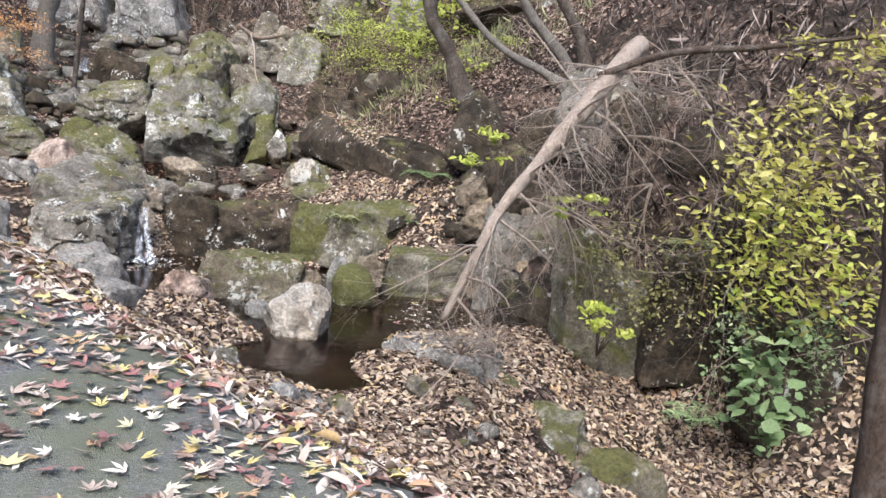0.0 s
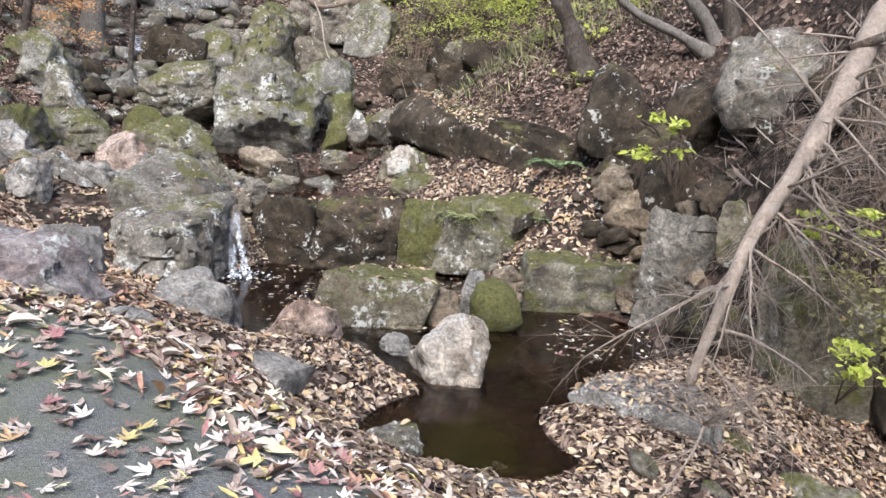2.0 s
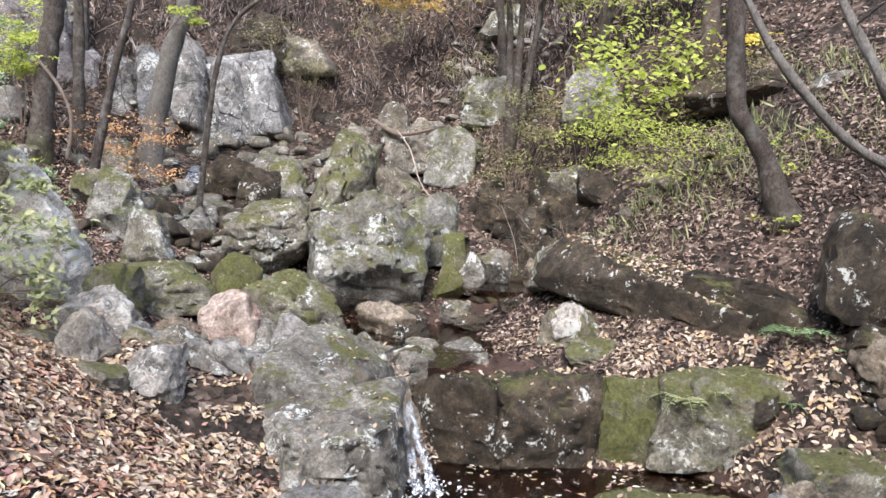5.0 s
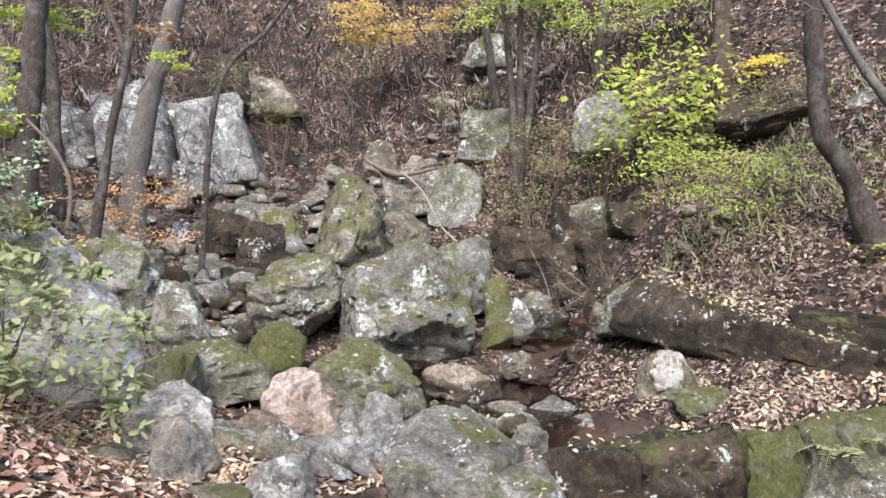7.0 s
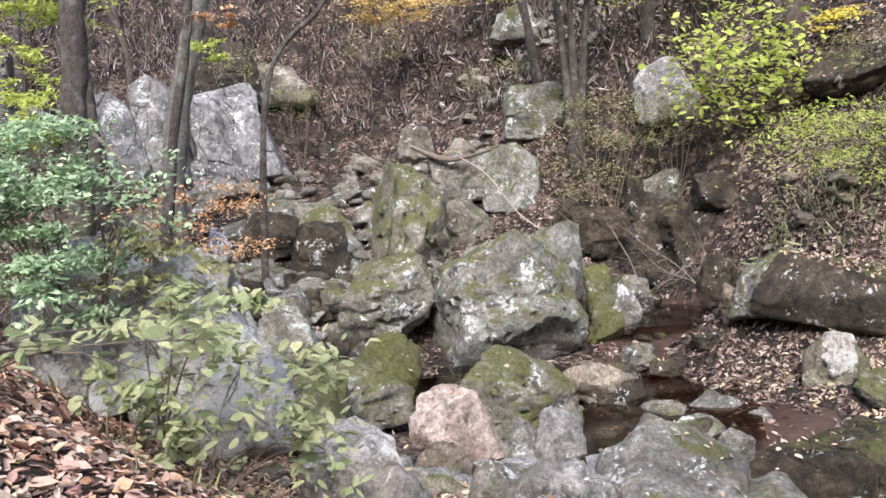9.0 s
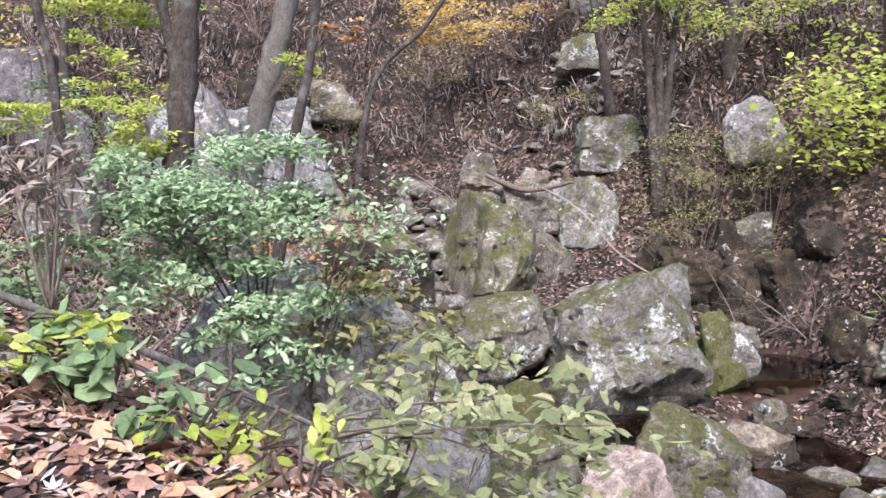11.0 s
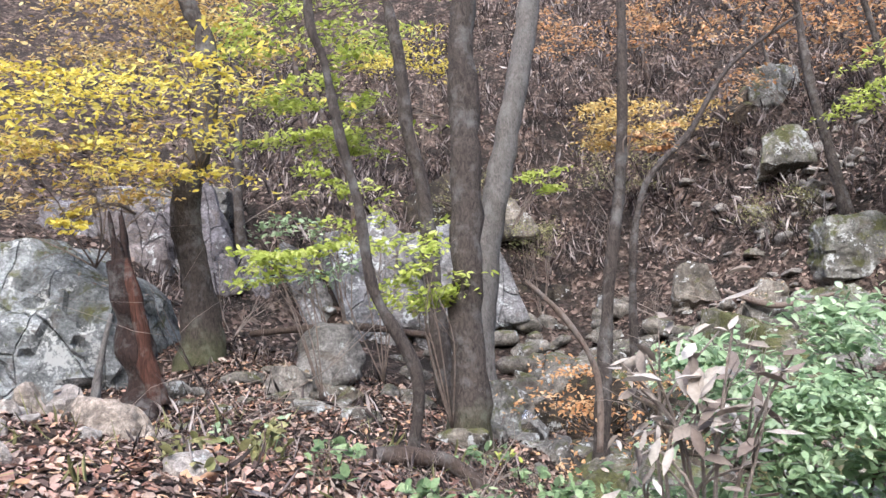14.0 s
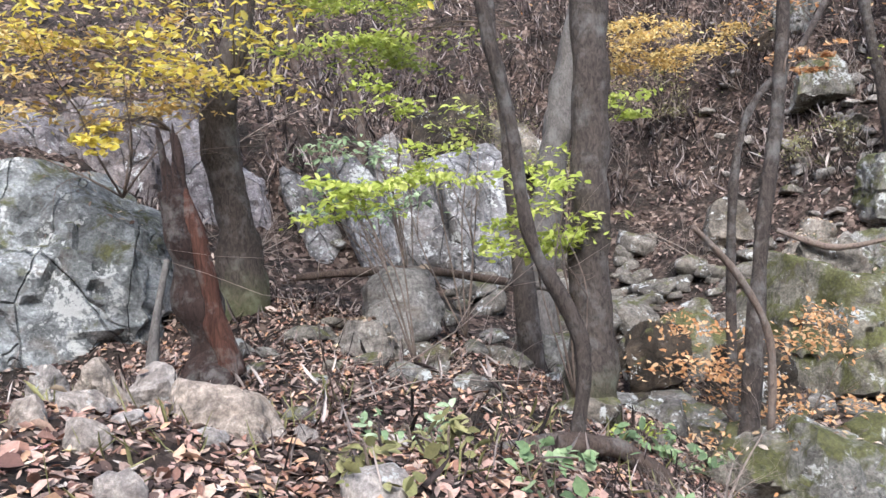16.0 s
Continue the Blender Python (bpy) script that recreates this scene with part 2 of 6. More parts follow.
def bed_material():
    m, nt, b = mat("stream_bed", 0.6, 0.4)
    g = nt.nodes.new("ShaderNodeNewGeometry").outputs["Position"]
    c = ramp(nt, noise_tex(nt, 6.0, 8, 0.7, g), [(0.3, (0.02, 0.012, 0.009)), (0.7, (0.08, 0.042, 0.028))])
    nt.links.new(c, b.inputs["Base Color"])
    bump(nt, b, noise_tex(nt, 18.0, 6, 0.7, g), 0.8, 0.04)
    return m


def asphalt_material():
    m, nt, b = mat("old_asphalt", 0.92, 0.25)
    g = nt.nodes.new("ShaderNodeNewGeometry").outputs["Position"]
    v = node(nt, "TexVoronoi", Scale=190.0)
    nt.links.new(g, v.inputs["Vector"])
    s = nt.nodes.new("ShaderNodeSeparateXYZ")
    nt.links.new(v.outputs["Color"], s.inputs[0])
    c = ramp(nt, s.outputs[0], [(0.0, (0.09, 0.09, 0.095)), (0.6, (0.15, 0.152, 0.157)), (1.0, (0.24, 0.24, 0.24))])
    c = mix(nt, ramp(nt, noise_tex(nt, 1.6, 6, 0.65, g), [(0.38, (0, 0, 0)), (0.58, (0.8, 0.8, 0.8))]), c, (0.135, 0.145, 0.095))
    nt.links.new(c, b.inputs["Base Color"])
    bump(nt, b, math_node(nt, "ADD", v.outputs["Distance"], noise_tex(nt, 40.0, 5, 0.7, g)), 0.6, 0.01)
    return m


def water_material():
    m, nt, b = mat("stream_water", 0.04, 0.5)
    b.inputs["Base Color"].default_value = (0.30, 0.19, 0.13, 1)
    b.inputs["Transmission Weight"].default_value = 1.0
    b.inputs["IOR"].default_value = 1.33
    g = nt.nodes.new("ShaderNodeNewGeometry").outputs["Position"]
    bump(nt, b, noise_tex(nt, 9.0, 3, 0.5, g, 0.6), 0.10, 0.03)
    return m


def foam_material():
    m, nt, b = mat("falling_water", 0.15, 0.6)
    g = nt.nodes.new("ShaderNodeNewGeometry").outputs["Position"]
    mp = node(nt, "Mapping", Scale=(1, 1, 0.12))
    nt.links.new(g, mp.inputs[0])
    streak = noise_tex(nt, 26.0, 3, 0.5, mp.outputs[0])
    b.inputs["Base Color"].default_value = (0.74, 0.79, 0.88, 1)
    tr = nt.nodes.new("ShaderNodeBsdfTransparent")
    s = nt.nodes.new("ShaderNodeMixShader")
    nt.links.new(ramp(nt, streak, [(0.4, (0, 0, 0)), (0.75, (0.42, 0.42, 0.42))]), s.inputs[0])
    nt.links.new(tr.outputs[0], s.inputs[1])
    nt.links.new(b.outputs[0], s.inputs[2])
    nt.links.new(s.outputs[0], nt.nodes["Material Output"].inputs["Surface"])
    return m


SOIL, BED, ASPHALT, WATER, FOAM = soil_material(), bed_material(), asphalt_material(), water_material(), foam_material()

# ---- the lie of the land: survey lines, by feature (x, y, z) ----
LAND = {
    "path": [(8, -8.5, -1.1), (4, -4, -0.5), (0, 0, 0.12), (-1.2, 1.4, 0.32), (-2.8, 2.7, 0.55), (-5, 3.9, 0.87), (-7.2, 5.3, 1.15), (-9.7, 6.9, 1.62), (-12.2, 9.7, 2.33), (-15.5, 13, 3.0)],
    # unseen slope behind the camera, steepened to block low sky light
    "behind": [(-4, -5, 1.2), (-9, 0, 2.4), (-15, 6, 4.0), (2, -9, 0.2), (-20, -10, 15), (-26, 8, 12), (-12, -24, 26), (4, -22, 12)],
    "verge": [(2.6, 1.2, -0.1), (1.0, 2.0, 0.1), (-0.2, 2.4, 0.3), (-1.3, 3.3, 0.45), (-2.6, 4.6, 0.55), (-4.3, 5.9, 0.45), (-6.5, 7.2, 0.95), (-8.4, 8.6, 1.75), (-9.2, 9.1, 2.05), (-10.2, 10.2, 2.45), (-12.4, 12.4, 2.8)],
    "spit": [(-1.95, 7.0, -0.42), (-1.75, 6.6, -0.44), (-2.0, 6.2, -0.36), (-1.85, 5.7, -0.38), (-2.3, 7.5, -0.46)],
    "bank": [(3.4, 3.0, -0.9), (0.6, 4.2, -0.62), (-0.3, 4.1, -0.32), (-1.6, 5.1, -0.2), (-2.3, 6.4, -0.3), (-2.3, 7.3, -0.48), (-4.2, 7.6, -0.15), (-5.5, 8.5, 0.1), (-4.6, 8.85, -0.42), (-3.9, 9.0, -0.7), (-4.8, 10.3, 0.15), (-6.5, 10.3, 0.4), (-7.5, 10, 0.5)],
    "pool": [(-2, 9.2, -0.95), (-3.1, 9.0, -0.95), (-1, 9.6, -0.9), (-0.4, 8.2, -0.9), (-0.9, 7.3, -0.9), (-1.55, 6.1, -0.85), (-3.0, 10.0, -0.9), (-2.0, 10.3, -0.85), (-3.0, 8.1, -0.8), (-3.3, 10.5, -0.75), (-2.4, 10.55, -0.75), (-1.6, 10.5, -0.7), (-0.9, 10.3, -0.65)],
    "beach": [(-0.4, 6.2, -0.42), (0.2, 7.2, -0.45), (0.5, 6.8, -0.5), (1.2, 7.0, -0.42), (0.5, 5.2, -0.75), (1.7, 6.1, -1.1), (1.2, 5.4, -1.0), (3.0, 5.1, -1.15), (6, 3.5, -1.6), (0.9, 8.9, -0.35)],
    "terrace": [(-3.7, 11.1, 0.0), (-1.8, 11.0, 0.22), (-2.6, 11.8, 0.35), (-1.3, 11.5, 0.5), (-2.5, 12.7, 0.45), (-2.1, 12.3, 0.45), (-1.6, 12.0, 0.55), (-0.4, 10.7, 0.62), (0.7, 10.0, 0.3), (-0.3, 9.9, -0.05)],
    "bench": [(-1.2, 12.75, 1.6), (-0.4, 12.0, 1.55), (0.3, 12.1, 2.1), (-1.3, 11.3, 0.55), (-0.3, 11.0, 0.7), (0.5, 11.1, 1.4), (2.0, 10.1, 1.5), (-2.0, 13.6, 1.2)],
    "rightwall": [(1.5, 8.6, 1.0), (2.3, 8.2, 1.4), (3.3, 7.5, 1.3), (4.3, 6.8, 1.1), (1.4, 9.4, 0.7), (1.1, 8.1, -0.3), (1.9, 7.6, -0.45), (2.8, 6.85, -0.75), (3.7, 5.9, -1.0), (2.3, 9.0, 2.3), (3.6, 8.1, 2.4), (5.2, 6.3, 2.2), (3, 11, 3.6), (7, 9, 4.5)],
    "stream": [(-4.2, 11.7, -0.02), (-4.2, 12.6, 0.08), (-4.2, 13.2, 0.12), (-3.3, 13.25, 0.06), (-3.7, 13.7, 0.1), (-3.6, 12.8, 0.05), (-3.0, 14.2, 0.5), (-2.3, 14.9, 0.56), (-1.8, 15.6, 0.58), (-2.6, 15.4, 0.6), (-2.5, 16.6, 1.15), (-1.6, 16.9, 1.35), (-2.8, 17.6, 1.8), (-3.6, 18.8, 2.4), (-5.8, 13.3, 0.3), (-7, 15.5, 1.0), (-8.2, 17.5, 1.6), (-8.6, 19, 2.0), (-9, 21.5, 3.1)],
    "left": [(-8.6, 11.8, 0.9), (-9.2, 13.5, 1.5), (-8.5, 14.7, 1.6), (-10.2, 13.7, 2.3), (-9.9, 15.1, 2.35), (-11, 16, 2.9), (-12.5, 13.6, 2.9), (-13.3, 13.2, 3.12), (-14.2, 12.9, 3.2), (-12.5, 15, 2.85), (-12.6, 17, 3.35), (-10, 17, 2.55), (-15, 15.3, 2.9), (-13.8, 16.1, 2.75), (-16, 18.5, 4.4)],
    "foot": [(-4.2, 17, 1.7), (-6, 17.4, 1.7), (-7, 19.5, 2.2), (-4.4, 20.4, 3.4), (-6, 22.7, 3.8), (-9.5, 22.2, 3.6), (-9.8, 22.9, 5.3), (-11.5, 22.7, 5.5), (-12, 20, 3.45), (-12.4, 21.4, 3.65), (-11.1, 21.3, 3.4), (-9.6, 21.5, 3.2), (-8.2, 21.9, 3.2), (-12.4, 23.1, 5.8), (-3.2, 20.1, 4.1), (-1.6, 18.0, 3.1), (-1.2, 16.4, 2.4), (-15, 20, 5)],
    "hill": [(-5.2, 23.1, 4.8), (-4.1, 23.5, 5.8), (-2.2, 22.2, 6.0), (-1.3, 19.2, 5.3), (-0.6, 18, 4.5), (1.3, 15.8, 4.4), (-5, 25.5, 7.5), (-9, 26.2, 7), (-13, 24.5, 7.3), (-10, 36, 18), (0, 31, 16), (6, 21, 10), (8, 15, 7)],
    # (-6, -18) is raised out of view, also to block low sky
    "far": [(-20, 28, 11), (-28, 42, 26), (12, 42, 30), (-26, 16, 6), (16, 6, 6), (14, -6, -1.5), (-6, -18, 14), (0, 60, 46), (-40, 60, 44), (40, 50, 40)],
}
SITES = np.array([p for feature in LAND.values() for p in feature], float)
_d = np.sqrt(((SITES[:, None, :2] - SITES[None, :, :2]) ** 2).sum(2) + 0.25)
_n = len(SITES)
_a = np.zeros((_n + 3, _n + 3))
_a[:_n, :_n] = -_d - np.eye(_n) * 0.05 * -1
_a[:_n, _n], _a[:_n, _n + 1:] = 1, SITES[:, :2]
_a[_n:, :_n] = _a[:_n, _n:].T
WEIGHTS = np.linalg.solve(_a, np.concatenate([SITES[:, 2], np.zeros(3)]))


def smooth_land(x, y):
    x, y = np.atleast_1d(np.asarray(x, float)), np.atleast_1d(np.asarray(y, float))
    z = WEIGHTS[_n] + WEIGHTS[_n + 1] * x + WEIGHTS[_n + 2] * y
    for (sx, sy, _), w in zip(SITES, WEIGHTS[:_n]):
        z = z - w * np.sqrt((x - sx) ** 2 + (y - sy) ** 2 + 0.25)
    return z


def axis(lo, hi, step, reach):
    mid = np.arange(lo, hi + step / 2, step)
    grow = np.cumsum(step * 1.16 ** np.arange(1, 60))
    grow = grow[grow < reach]
    return np.concatenate([lo - grow[::-1], mid, hi + grow])


XS, YS = axis(-16, 5, 0.09, 300), axis(-1, 26, 0.09, 300)
GX, GY = np.meshgrid(XS, YS)


def lattice(shape, step, seed):
    """Smooth random relief on the land's grid, of about unit height."""
    rng = np.random.default_rng(seed)
    u, v = (GX + 400) / step, (GY + 400) / step
    iu, iv = np.floor(u).astype(int), np.floor(v).astype(int)
    fu, fv = u - iu, v - iv
    fu, fv = fu * fu * (3 - 2 * fu), fv * fv * (3 - 2 * fv)
    table = rng.uniform(-1, 1, 65536)
    pick = lambda i, j: table[(i * 7919 + j * 104729) % 65536]
    return (pick(iu, iv) * (1 - fu) + pick(iu + 1, iv) * fu) * (1 - fv) + (pick(iu, iv + 1) * (1 - fu) + pick(iu + 1, iv + 1) * fu) * fv


def path_side(x, y):
    """Metres from the middle of the path towards the stream."""
    line = np.array([(p[0], p[1]) for p in LAND["path"]])
    best = np.full(np.shape(x), 1e9)
    for (ax, ay), (bx, by) in zip(line[:-1], line[1:]):
        dx, dy = bx - ax, by - ay
        t = np.clip(((x - ax) * dx + (y - ay) * dy) / (dx * dx + dy * dy), 0, 1)
        d = np.hypot(x - ax - t * dx, y - ay - t * dy) * np.sign(dx * (y - ay) - dy * (x - ax)) * -1
        best = np.where(np.abs(d) < np.abs(best), d, best)
    return best


SIDE = path_side(GX, GY)
ROUGH = np.clip((np.abs(SIDE) - 1.5) / 0.8, 0, 1)
GZ = smooth_land(GX.ravel(), GY.ravel()).reshape(GX.shape)
GZ = GZ + np.clip((GY - 21) / 3, 0, 1) * 0.12 * np.abs(lattice(GX, 0.45, 6)) + ROUGH * (0.10 * lattice(GX, 0.9, 1) + 0.05 * lattice(GX, 0.4, 2) + 0.022 * lattice(GX, 0.19, 3)) + np.clip((GY - 20) / 4, 0, 1) * (0.35 * lattice(GX, 2.2, 4) + 0.15 * lattice(GX, 0.8, 5))
WATER_Z = -0.55


def in_pool(x, y, z, above=0.0):
    """Where the pool lies over the land."""
    return (z < WATER_Z + above) & (y > 5.2) & (y < 11.2) & (x > -5) & (x < 1.0) & (1.9 * (y - 5.2) - 2.0 * (x + 1.0) > 0)


def in_stream(x, y, z):
    """Where the shallow stream pools lie over the land."""
    return ((z < 0.235) & (y > 11.2) & (y < 14.0) & (x > -5.4) & (x < -2.5)) | ((z < 0.715) & (y > 14.2) & (y < 16.3) & (x > -3.3) & (x < -0.9))


def ground(x, y):
    """The land's height at places inside its grid."""
    x, y = np.atleast_1d(np.asarray(x, float)), np.atleast_1d(np.asarray(y, float))
    i = np.clip(np.searchsorted(XS, x) - 1, 0, len(XS) - 2)
    j = np.clip(np.searchsorted(YS, y) - 1, 0, len(YS) - 2)
    u, v = (x - XS[i]) / (XS[i + 1] - XS[i]), (y - YS[j]) / (YS[j + 1] - YS[j])
    return (GZ[j, i] * (1 - u) + GZ[j, i + 1] * u) * (1 - v) + (GZ[j + 1, i] * (1 - u) + GZ[j + 1, i + 1] * u) * v


def mesh_of(name, verts, faces, materials, smooth=True):
    me = bpy.data.meshes.new(name)
    me.from_pydata(np.asarray(verts).tolist(), [], np.asarray(faces).tolist() if not isinstance(faces, list) else faces)
    for m in materials if isinstance(materials, (list, tuple)) else [materials]:
        me.materials.append(m)
    if smooth:
        me.polygons.foreach_set("use_smooth", np.ones(len(me.polygons), bool))
    me.update()
    return me


def part(name, me, parent, label=""):
    ob = new(name, me)
    ob.parent = parent
    return tagged(ob, label)


# ---- ground ----
ny, nx = GX.shape
_i = np.arange(nx * ny).reshape(ny, nx)
_quads = np.stack([_i[:-1, :-1], _i[:-1, 1:], _i[1:, 1:], _i[1:, :-1]], -1).reshape(-1, 4)
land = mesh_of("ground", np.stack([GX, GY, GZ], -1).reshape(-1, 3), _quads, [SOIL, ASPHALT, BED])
_cx, _cy = GX[:-1, :-1] + 0.045, GY[:-1, :-1] + 0.045
_edge = 1.62 + 0.14 * lattice(GX, 0.7, 9)[:-1, :-1] + 0.06 * lattice(GX, 0.25, 10)[:-1, :-1] - 0.9 * np.clip((-_cx - 2.6) / 3.0, 0, 1)
_slot = np.where((SIDE[:-1, :-1] < _edge) & (SIDE[:-1, :-1] > -1.9), 1, 0)
_wet = in_pool(_cx, _cy, GZ[:-1, :-1], -0.02)
_wet |= in_stream(_cx, _cy, GZ[:-1, :-1])
_run = np.clip((_cy - 12.2) / 4.4, 0, 1)
_wet |= (np.abs(_cx + 4.0 - 1.7 * _run) < 0.42 + 0.25 * lattice(GX, 0.6, 12)[:-1, :-1]) & (_cy > 11.4) & (_cy < 16.9)
_slot = np.where(_wet, 2, _slot)
land.polygons.foreach_set("material_index", _slot.ravel().astype(np.int32))
tagged(new("ground", land), "leaf-strewn forest floor with an old asphalt path", "ground", kind="structure")


def sheet(name, outline, z, label):
    """A flat sheet of water inside an outline."""
    return tagged(new(name, mesh_of(name, [(x, y, z) for x, y in outline], [list(range(len(outline)))], WATER)), label, "water", kind="structure")


sheet("water", [(-4.9, 6.9), (-2.2, 5.2), (-1.0, 5.2), (0.9, 7.2), (1.0, 9.6), (-0.6, 10.9), (-4.2, 11.0), (-4.7, 9.0)], WATER_Z, "dark clear pool water over brown leaves")
sheet("water", [(-5.2, 11.2), (-3.5, 11.2), (-2.7, 12.6), (-2.5, 13.9), (-4.8, 14.0), (-5.5, 13.2)], 0.24, "dark shallow stream water among stones")
sheet("water", [(-3.4, 14.5), (-2.4, 14.2), (-0.9, 15.5), (-1.2, 16.3), (-2.8, 16.0)], 0.72, "dark water of a narrow side channel")
sheet("water", [(-6.9, 13.0), (-4.3, 13.0), (-4.6, 14.2), (-6.8, 14.6)], 0.52, "dark stream water below a small cascade")


# ---- rocks ----
def rock_mesh(seed, size, material, boxy=False, facets=None, worn=False):
    """A weathered rock: a rounded boulder cut by planes (its own facets, where given), or (boxy) an uneven broken block."""
    rng = np.random.default_rng(seed * 13 + 5)
    bm = bmesh.new()
    big = max(size)
    if boxy and facets is None:
        bmesh.ops.create_cube(bm, size=2.0)
        bmesh.ops.subdivide_edges(bm, edges=bm.edges[:], cuts=19 if big > 0.8 else 11 if big > 0.3 else 4, use_grid_fill=True)
        v = np.array([q.co[:] for q in bm.verts])
        k = rng.uniform(10, 22)
        v = v / ((np.abs(v) ** k).sum(1) ** (1 / k))[:, None]
        corners = rng.uniform(-0.34, 0.12, (2, 2, 2, 3))
        t = (v + 1) / 2
        move = sum(corners[a, c, d] * ((t[:, 0] if a else 1 - t[:, 0]) * (t[:, 1] if c else 1 - t[:, 1]) * (t[:, 2] if d else 1 - t[:, 2]))[:, None] * np.sign((a - 0.5, c - 0.5, d - 0.5)) for a in (0, 1) for c in (0, 1) for d in (0, 1))
        v = v + move
        cut = rng.normal(size=(7, 3))
        cut[:, 2] = np.abs(cut[:, 2])
        cut /= np.linalg.norm(cut, axis=1)[:, None]
        for n in cut:
            over = np.maximum(v @ n - rng.uniform(0.85, 1.2), 0)
            v = v - over[:, None] * n * 0.95
    else:
        bmesh.ops.create_icosphere(bm, subdivisions=5 if big > 1.25 else 4 if big > 0.3 else 2, radius=1.0)
        v = np.array([q.co[:] for q in bm.verts])
        planes = rng.normal(size=(10, 3))
        planes[:, 2] = planes[:, 2] * 0.7 + 0.25
        axes = np.array([(1, 0, 0), (-1, 0, 0), (0, 1, 0), (0, -1, 0), (0, 0, 1), (0, 0, -1)], float) + rng.normal(0, 0.3, (6, 3))
        planes = np.concatenate([planes, axes])
        planes /= np.linalg.norm(planes, axis=1)[:, None]
        depth = np.concatenate([rng.uniform(0.68, 0.98, 10), rng.uniform(0.8, 0.98, 6)])
        if facets is not None:
            own = np.array(facets, float)
            planes = np.concatenate([own[:, :3] / np.linalg.norm(own[:, :3], axis=1)[:, None], planes[:6]])
            depth = np.concatenate([own[:, 3], rng.uniform(0.98, 1.08, 6)])
        dots = np.maximum(v @ planes.T, 1e-3) / depth
        if worn and facets is None:
            planes, depth = planes[-6:], depth[-6:]
        p = (rng.uniform(2.4, 2.9) if facets is None else 14.0) if worn else rng.uniform(28, 70)
        v = v / ((dots ** p).sum(1) ** (1 / p))[:, None]
    v = 2 * (v - v.min(0)) / (v.max(0) - v.min(0)) - 1
    if not boxy and facets is None:
        v[:, :2] *= (1 - rng.uniform(0.05, 0.25) * (v[:, 2:] + 1) / 2)
    v[:, 0] += rng.uniform(-0.12, 0.12) * v[:, 2]
    if boxy and big < 0.95:
        v[:, 0] += rng.uniform(-0.4, 0.4) * v[:, 2]
        v[:, 2] += rng.uniform(-0.35, 0.35) * v[:, 0] + rng.uniform(-0.3, 0.0) * v[:, 1]
    v = v * np.array(size) / 2
    off = Vector(rng.uniform(-50, 50, 3))
    amp = 0.055 * min(size) + 0.012
    for q, co in zip(bm.verts, v):
        c = Vector(co)
        n = c.normalized()
        k = c * (3.2 / big) + off
        h = noise.fractal(k, 1.05, 2.1, 5) * amp * 0.9
        crack = abs(noise.noise(k * 1.7 + off))
        step = noise.noise(Vector((k.x, k.y, k.z * 3.0)) * 1.3)
        q.co = c + n * (h - 0.9 * amp * max(0.0, 0.07 - crack) / 0.07 + (0.4 * amp if step > 0.1 else 0.0))
    me = bpy.data.meshes.new("rock")
    bm.to_mesh(me)
    bm.free()
    me.materials.append(material)
    me.polygons.foreach_set("use_smooth", np.ones(len(me.polygons), bool))
    if not worn:
        me.set_sharp_from_angle(angle=radians(38))
    return me


ROCKS = []


def rock(kind, label, look_of, base, size, lean=0, seed=0, turn=None, tip=0, facets=None):
    """A boulder or stone: base is the middle of its foot; a tenth of it is sunk in the ground."""
    rng = random.Random(seed)
    w, d, h = size
    floor_z = float(ground(base[0], base[1])[0])
    sunk = min(max(base[2] - floor_z + 0.06, 0.14 * h), 0.4 * h)
    if not in_pool(base[0], base[1], floor_z):
        base = (base[0], base[1], min(base[2], floor_z + sunk - 0.04))
    angular = any(word in label for word in ("ledge", "block", "slab", "shelf", "cliff", "angular", "face", "weathered", "fractured"))
    angular = angular and (max(size) > 0.95 or "block" in label or "ledge" in label)
    ob = new(kind, rock_mesh(seed, (w * 1.06, d, (h + sunk) * 1.03), ROCK[look_of], angular, facets, "round" in label or "smooth" in label))
    ob.matrix_world = pose(base[0], base[1], base[2] + (h - sunk) / 2, tip, lean, rng.uniform(-20, 20) if turn is None else turn)
    tagged(ob, label, "rock")
    ROCKS.append(ob)
    return ob

rock("boulder", "grey slab boulder beside the small waterfall", "grey", (-4.58, 9.62, -0.62), (1.6, 1.25, 0.92), 0, 1, 10, 0, [(0.05, -0.97, 0.15, 0.74), (-0.1, -0.3, 0.95, 0.74), (0.93, -0.2, 0.15, 0.86), (0.75, -0.6, 0.25, 0.84), (-0.9, -0.4, 0.2, 0.86), (0, 1, 0, 0.9), (0, 0, -1, 0.8)])
rock("boulder", "sloping grey slab above the waterfall", "grey", (-4.72, 10.32, 0.0), (1.12, 1.1, 0.68), 0, 2, -12, 0, [(0.4, -0.42, 0.82, 0.5), (0.9, -0.3, -0.1, 0.88), (0.2, -0.95, 0.0, 0.82), (-0.55, -0.3, 0.78, 0.78), (-0.95, -0.2, 0.1, 0.86), (0, 1, 0.2, 0.85), (0, 0, -1, 0.8)])
rock("boulder", "smooth grey boulder at the pool edge", "smooth", (-3.50, 7.67, -0.63), (0.84, 0.72, 0.62), 0, 3, 10, 0, [(0.1, -0.35, 0.93, 0.7), (-0.1, -0.95, 0.1, 0.8), (0.9, -0.3, 0.1, 0.84), (-0.9, -0.1, 0.3, 0.86), (0, 1, 0, 0.9), (0, 0, -1, 0.8), (0.6, -0.3, 0.7, 0.85)])
rock("stone", "reddish flat-topped stone at the pool edge", "pink", (-2.51, 7.70, -0.46), (0.66, 0.5, 0.3), 0, 4)
